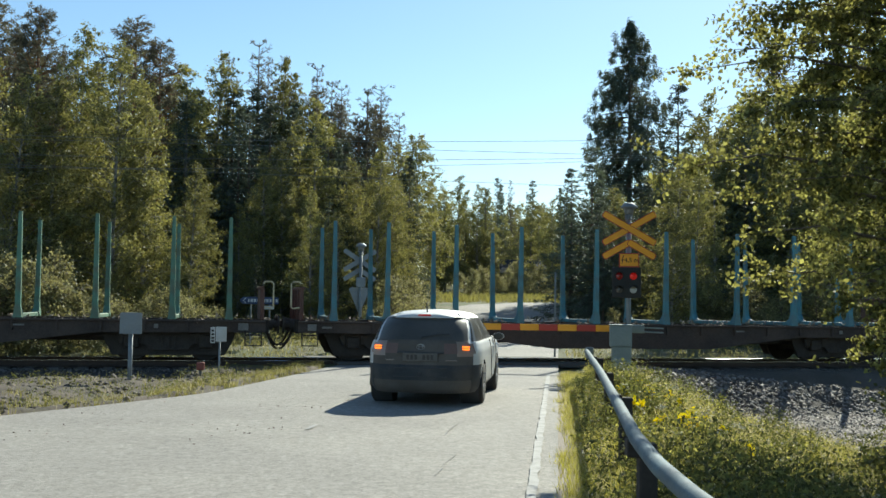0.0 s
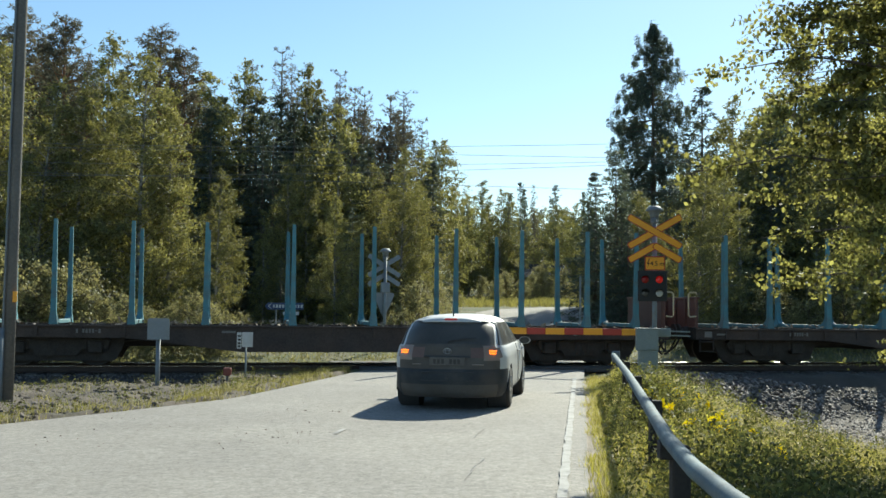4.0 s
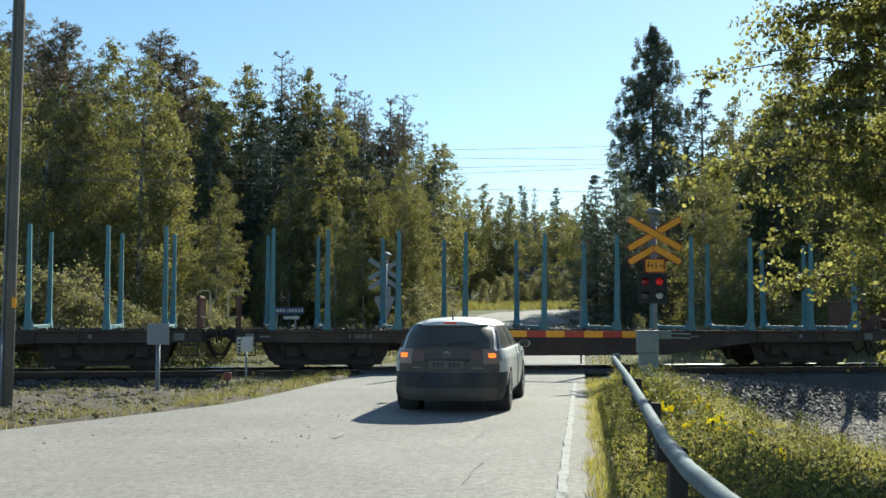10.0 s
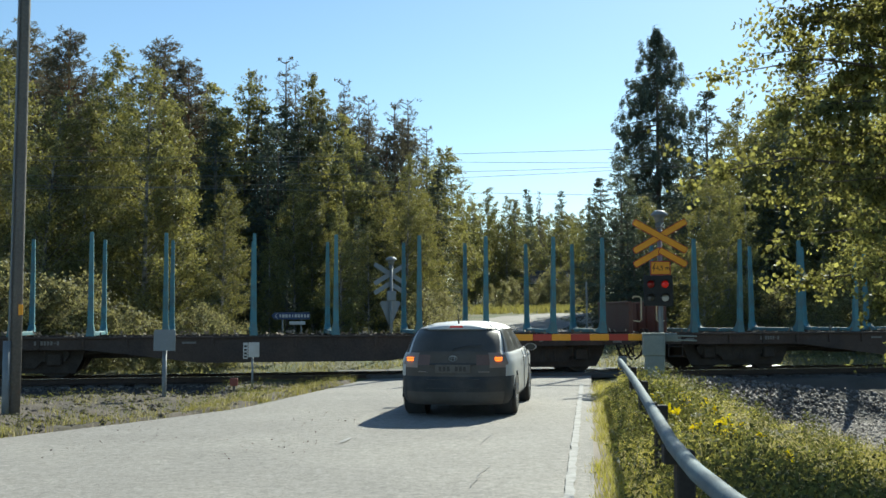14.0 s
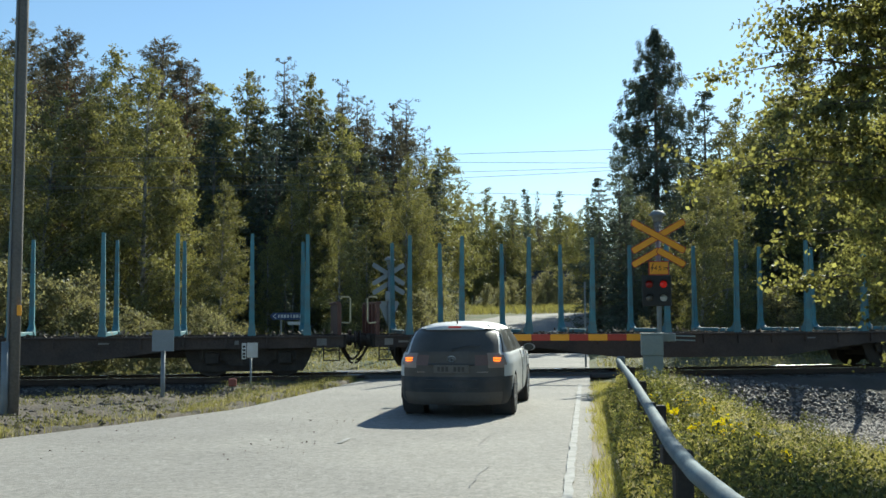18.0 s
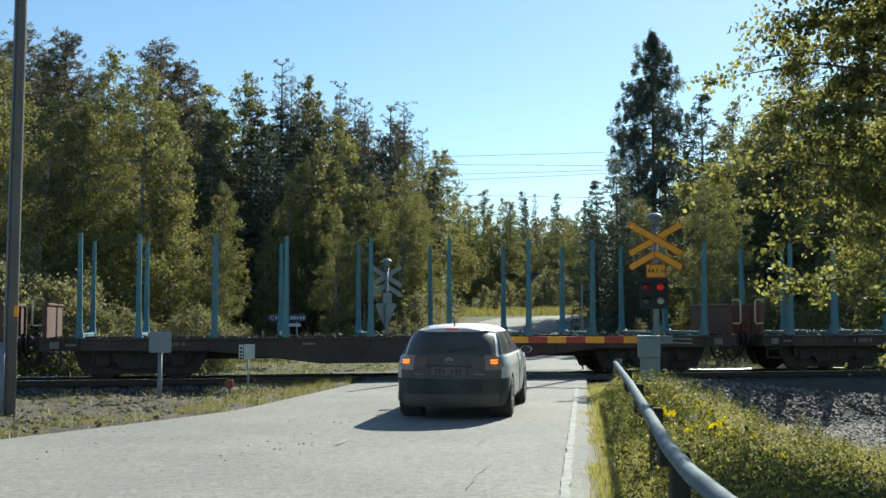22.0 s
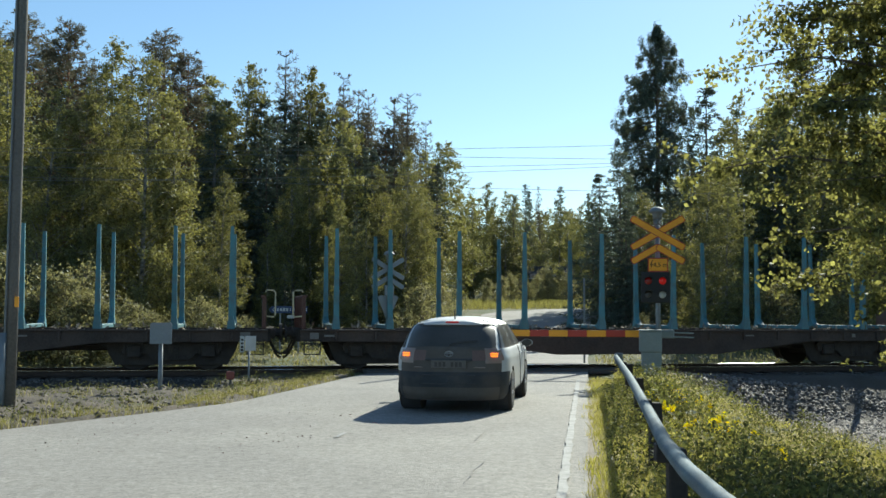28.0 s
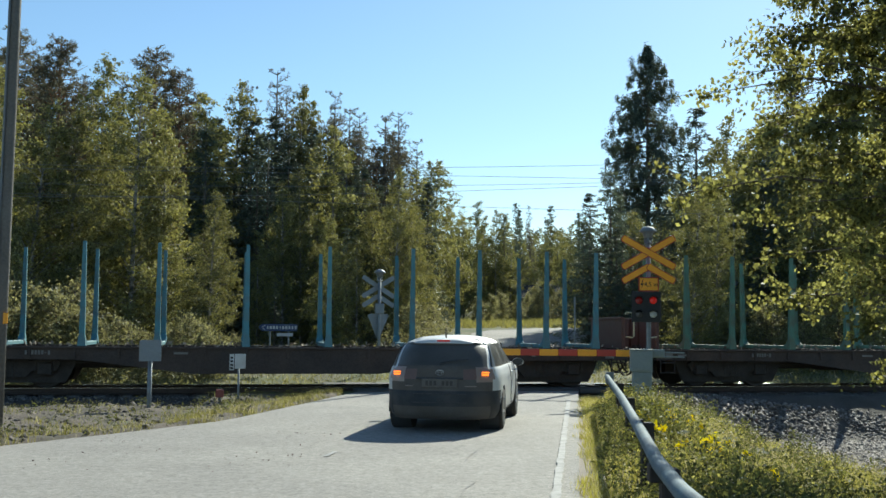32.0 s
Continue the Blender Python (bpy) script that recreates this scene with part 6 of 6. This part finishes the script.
def weed_bed(name, keep, plants, each, low, high, leaf, material, label, area):
    """Leafy weeds: many leaves up each stem, taller in patches."""
    at = on_land(scatter(rng, plants, *area, keep))
    tall = np.array([low + (high - low) * patchy(x + 7, y, 1.1) ** 1.4 for x, y, z in at]) * rng.uniform(0.7, 1.2, len(at))
    up = rng.uniform(0.12, 1, (len(at), each))
    place = np.repeat(at[:, None], each, 1) + rng.normal(0, 0.06, (len(at), each, 3)) * np.array([1, 1, 0.4])
    place[:, :, 2] += up * tall[:, None]
    stuff(name, leaves(rng, place.reshape(-1, 3), leaf, 0.1, 0.5), material, label, 4)


weed_bed("verge_weeds", lambda x, y: verge(x, y) * (x - rail_x(y) > 0.15) * patchy(x + 3, y, 0.9), 3000, 20, 0.14, 0.5, 0.045, M_WEED, "yellow-green leafy weeds on the verge", (1.2, 9.5, 8.0, 24.5))
weed_bed("shaded_weeds", lambda x, y: verge(x, y) * (x - rail_x(y) > 0.25) * patchy(x - 5, y, 0.7) ** 4 * (1 - 0.7 * smooth_step(16, 21, y)), 2000, 26, 0.25, 0.75, 0.055, M_WEED_DARK, "dark green broad-leaved weeds on the verge", (1.2, 9.5, 8.0, 24.0))
# taller weeds nearer the camera
xy = scatter(rng, 2500, 1.6, 7.0, 6.5, 14.5, lambda x, y: (0.15 + 0.85 * patchy(x, y, 0.8)) * (x - rail_x(y) > 0.25) * (1 - 0.93 * smooth_step(7.8, 12.0, y - 0.35 * (x - 2))))
at = on_land(xy)
hh = rng.uniform(0.25, 0.62, len(at))
k = 30
f = rng.uniform(0.1, 1, (len(at), k))
pp = np.repeat(at[:, None], k, 1) + rng.normal(0, 0.07, (len(at), k, 3)) * np.array([1, 1, 0.4])
pp[:, :, 2] += f * hh[:, None]
stuff("tall_weeds", leaves(rng, pp.reshape(-1, 3), 0.05, 0.1, 0.45), M_WEED_DARK, "tall leafy weeds behind the guard rail", 4)
stuff("weed_stalks", blades(rng, at[:260], 0.6, 0.008, 0.15), M_STRAW, "stalks of the tall weeds")
# pale seed heads in the middle of the verge
xy = scatter(rng, 900, 2.6, 9.5, 12.0, 24.5, lambda x, y: verge(x, y) * (x - rail_x(y) > 1.2) * patchy(x, y, 0.9))
sh = np.repeat(on_land(xy) + np.array([0, 0, 0.34]), 14, 0)
sh = sh + rng.normal(0, 0.05, sh.shape) * np.array([0.6, 0.6, 1.6])
stuff("seed_heads", leaves(rng, sh, 0.035, -0.4, 0.3), M_STRAW, "pale seed heads above the verge grass", 4)
# weeds grown up along the rail on the road's side
xy = scatter(rng, 330, 0.9, 3.6, 4.2, 20.0, lambda x, y: 1.0 * (-0.2 < x - rail_x(max(y, 6.5)) < 0.3) * patchy(x, y, 1.6))
at = on_land(xy)
hh = rng.uniform(0.2, 0.5, len(at))
f = rng.uniform(0.05, 1, (len(at), k))
pp = np.repeat(at[:, None], k, 1) + rng.normal(0, 0.05, (len(at), k, 3)) * np.array([1, 1, 0.4])
pp[:, :, 2] += f * hh[:, None]
stuff("rail_weeds", leaves(rng, pp.reshape(-1, 3), 0.045, 0.1, 0.35), M_WEED_DARK, "dark green weeds grown up round the rail posts", 4)
# meadow flowers
xy = scatter(rng, 9, 1.6, 5.0, 8.0, 21.0, lambda x, y: verge(x, y) * (x - rail_x(y) > 0.3) * patchy(x, y, 1.1) ** 3)
xy += scatter(rng, 28, 2.6, 4.1, 11.6, 16.8, lambda x, y: (x - rail_x(y) > 0.28) * patchy(x, y, 2.0) ** 2)
fl = on_land(xy) + np.array([0, 0, 0.36])
fl[:, 2] += rng.uniform(-0.08, 0.10, len(fl))
pet = np.repeat(fl, 14, 0) + rng.normal(0, 0.012, (len(fl) * 14, 3))
stuff("yellow_flowers", leaves(rng, pet, 0.066, -0.2, 0.6), M_FLOWER, "yellow meadow flowers in the grass", 4)
xy = scatter(rng, 80, 2.6, 8.5, 12.0, 24.8, lambda x, y: 0.3 * (x - rail_x(y) > 0.7))
um = np.repeat(on_land(xy) + np.array([0, 0, 0.42]), 22, 0)
um = um + rng.normal(0, 0.055, um.shape) * np.array([1, 1, 0.25])
stuff("white_umbels", leaves(rng, um, 0.03, 0, 0.9), M_UMBEL, "small white umbel flowers", 4)
# grass at the road's edge under the rail
xy = scatter(rng, 32000, 0.4, 4.0, 4.0, 24.5, lambda x, y: smooth_step(0.14, 0.50, x - line_x(y) + 0.16 * noise.noise(Vector((x, y * 1.3, 5)))) ** 1.6 * (x - line_x(y) < 1.15) * (0.25 + 0.75 * patchy(x, y, 1.3)))
at = on_land(xy)
stuff("edge_grass", blades(rng, at[:22000], 0.115, 0.010), M_VERGE, "short grass along the shoulder")
stuff("edge_straw", blades(rng, at[22000:], 0.12, 0.008), M_STRAW, "dry pale grass along the shoulder")
# the strip between the road and the line


def strip_left(x, y):
    w = left_edge(y) - x
    v, u = across(x, y)
    if w < 0.02 or v > -2.3 or y < 9:
        return 0
    lush = 0.4 if 20.5 < y < 24.5 and w < 0.9 else 0.0
    return max(lush, (1 - 0.8 * smooth_step(0.5, 1.2, w)) * max(0.03, patchy(x, y, 1.1) - 0.3) * 1.3) * (1 - 0.6 * smooth_step(1.4, 3.0, w)) + 0.22 * (noise.noise(Vector((x * 1.3, y * 1.3, 21))) > 0.36) * (w > 0.3)


xy = scatter(rng, 12000, -9.5, -2.2, 12, 26.5, strip_left)
at = on_land(xy)
stuff("strip_grass", blades(rng, at[:9000], 0.15 * np.array([0.5 + patchy(x, y, 2.0) for x, y, z in at[:9000]]), 0.013), M_STRIP, "thin grass at the road's edge")
stuff("strip_straw", blades(rng, at[9000:], 0.17, 0.007), M_STRAW, "dry yellow grass at the road's edge")
xy = scatter(rng, 700, -13, -2.5, 12, 26, lambda x, y: (left_edge(y) - x > 0.1) * (across(x, y)[0] < -2.2) * patchy(x, y, 1.3) ** 2)
hb = np.repeat(on_land(xy), 16, 0)
hb = hb + rng.normal(0, 0.07, hb.shape) * np.array([1, 1, 0.2]) + np.array([0, 0, 1]) * rng.uniform(0.03, 0.22, (len(hb), 1))
stuff("strip_herbs", leaves(rng, hb, 0.04, 0.0, 0.5), M_WEED_DARK, "small herbs scattered over the dirt strip", 4)
# beyond the line


def far_grass(x, y):
    v, u = across(x, y)
    if v < 2.6 or (y < 45 and abs(x - (1.2 + 0.13 * (y - 30))) < 3.1):
        return 0
    for (y0, x0), (y1, x1) in zip(FAR_MID, FAR_MID[1:]):
        if y0 <= y < y1 and abs(x - (x0 + (x1 - x0) * (y - y0) / (y1 - y0))) < 3.6 + 0.9 * max(0, y - 57):
            return 0
    return 0.35 + 0.65 * patchy(x, y, 0.4)


xy = scatter(rng, 42000, -16, 22, 28, 62, far_grass)
at = on_land(xy)
stuff("meadow_grass", blades(rng, at[:15000], 0.22, 0.03), M_MEADOW, "tall sunlit grass beyond the line")
stuff("meadow_straw", blades(rng, at[15000:19000], 0.28, 0.02), M_STRAW, "pale seeding grass beyond the line")
wp = np.repeat(at[19000:], 2, 0)
wp = wp + rng.normal(0, 0.12, wp.shape) * np.array([1, 1, 0.2]) + np.array([0, 0, 1]) * rng.uniform(0.03, 0.38, (len(wp), 1)) * np.array([0.5 + patchy(x * 1.0, y, 0.7) for x, y, z in wp])[:, None] ** 2
stuff("meadow_weeds", leaves(rng, wp, 0.08, -0.1, 0.5), M_MEADOWLEAF, "leafy herbs and saplings beyond the line", 4)

xy = scatter(rng, 8000, 1, 18, 56, 86, lambda x, y: 1.0 * (far_grass(x, y) > 0 and y > 62) * (0.4 + 0.6 * patchy(x, y, 0.3)))
stuff("bank_grass", blades(rng, on_land(xy), 0.40, 0.05), M_MEADOW, "tall yellow-green grass on the bank behind the far road")


def patch_sheet(name, x0, x1, y0, y1, step, inside, lift, material, label):
    xs, ys = np.arange(x0, x1, step), np.arange(y0, y1, step)
    ids, vs, fs = {}, [], []
    for i, x in enumerate(xs):
        for j, y in enumerate(ys):
            if inside(x + step / 2, y + step / 2):
                q = []
                for a, b in ((i, j), (i + 1, j), (i + 1, j + 1), (i, j + 1)):
                    if (a, b) not in ids:
                        ids[a, b] = len(vs)
                        px, py = x0 + a * step, y0 + b * step
                        vs.append((px, py, (land(px, py) + lift if left_edge(py) - px > 0.14 or px > 2 else -0.03) + (0.05 if left_edge(py) - px > 0.14 or px > 2 else 0.0) * noise.noise(Vector((px * 1.6, py * 1.6, 1))) + (0.03 if left_edge(py) - px > 0.14 or px > 2 else 0.0) * noise.noise(Vector((px * 5, py * 5, 4)))))
                    q.append(ids[a, b])
                fs.append(q)
    me = bpy.data.meshes.new(name)
    me.from_pydata(vs, [], fs)
    me.materials.append(material)
    me.shade_smooth()
    return tagged(new(name, me), label, kind="structure")


def gravel_right(x, y):
    v, u = across(x, y)
    e = x - rail_x(y)
    return -13 < v < -1.6 and e > 2.0 + 0.36 * (24.5 - y) + 0.5 * noise.noise(Vector((x * 0.7, y * 0.7, 2))) and y > 12.5 - 0.25 * (x - 5) + noise.noise(Vector((x * 0.5, 0, 0)))


def gravel_left(x, y):
    v, u = across(x, y)
    return v < -2.0 and left_edge(y) - x > -0.3 and y > 10


patch_sheet("gravel_bank", 3.5, 26, 11, 31, 0.2, gravel_right, 0.03, M_GRAVEL, "coarse grey gravel bank below the line")
patch_sheet("dirt_strip", -15, -2, 10, 26, 0.1, gravel_left, 0.03, M_DIRT, "brown dirt strip between road and line")


def stones(name, places, sizes, material, label):
    """Angular little stones, one island each."""
    k = len(places)
    base = np.array([(1, 0, 0), (0, 1, 0), (-1, 0, 0), (0, -1, 0), (0, 0, 1), (0, 0, -1)], float)
    tri = ((0, 1, 4), (1, 2, 4), (2, 3, 4), (3, 0, 4), (1, 0, 5), (2, 1, 5), (3, 2, 5), (0, 3, 5))
    a = rng.uniform(0, 2 * math.pi, k)
    v = base[None] * rng.uniform(0.55, 1.3, (k, 6, 1)) + rng.normal(0, 0.15, (k, 6, 3))
    v *= np.array([1, 0.85, 0.65])
    x = v[:, :, 0] * np.cos(a)[:, None] - v[:, :, 1] * np.sin(a)[:, None]
    y = v[:, :, 0] * np.sin(a)[:, None] + v[:, :, 1] * np.cos(a)[:, None]
    v = np.stack([x, y, v[:, :, 2]], -1) * np.asarray(sizes)[:, None, None] + np.asarray(places)[:, None]
    faces = (np.arange(k)[:, None, None] * 6 + np.array(tri)[None]).reshape(-1, 3)
    me = bpy.data.meshes.new(name)
    me.vertices.add(k * 6), me.loops.add(len(faces) * 3), me.polygons.add(len(faces))
    me.vertices.foreach_set("co", v.astype(np.float32).ravel())
    me.loops.foreach_set("vertex_index", faces.astype(np.int32).ravel())
    me.polygons.foreach_set("loop_start", np.arange(0, len(faces) * 3, 3, dtype=np.int32))
    me.update(calc_edges=True)
    me.materials.append(material)
    return tagged(new(name, me), label, kind="stuff")


xy = scatter(rng, 19000, 3.5, 13, 13, 28, lambda x, y: gravel_right(x, y) * (0.4 + 0.6 * patchy(x, y, 1.2)))
stones("gravel_stones", on_land(xy) + np.array([0, 0, 0.05]), 0.028 + 0.07 * rng.uniform(0, 1, len(xy)) ** 1.5, M_STONE, "loose grey stones on the bank")
xy = scatter(rng, 6500, -13, -2.5, 12, 25.5, lambda x, y: (left_edge(y) - x > 0.2) * gravel_left(x, y) * (0.3 + 0.7 * patchy(x, y, 1.5)))
stones("strip_stones", on_land(xy) + np.array([0, 0, 0.05]), 0.01 + 0.09 * rng.uniform(0, 1, len(xy)) ** 4, M_CLOD, "loose stones and clods on the dirt strip")
xy = scatter(rng, 150, -4.6, -0.5, 11.5, 18.5, lambda x, y: (x > left_edge(y) + 0.3) * patchy(x, y, 0.8) ** 4)
stones("road_litter", np.array([(x, y, 0.022) for x, y in xy]), 0.004 + 0.011 * rng.uniform(0, 1, len(xy)) ** 2, M_CRUMB, "crumbs of dirt scattered on the asphalt")
uv = np.stack([rng.uniform(-10, 22, 16000), rng.uniform(-3.2, 3.2, 16000)], 1)
uv = uv[(np.abs(uv[:, 0] - ROAD_U + uv[:, 1] * 0.2) > 3.6)]
pl = np.array([tuple(on_line(u, v, bed(u, v) + 0.01).translation) for u, v in uv])
stones("ballast_stones", pl, rng.uniform(0.02, 0.05, len(pl)), M_BALLASTSTONE, "crushed stone ballast round the sleepers")

motions()
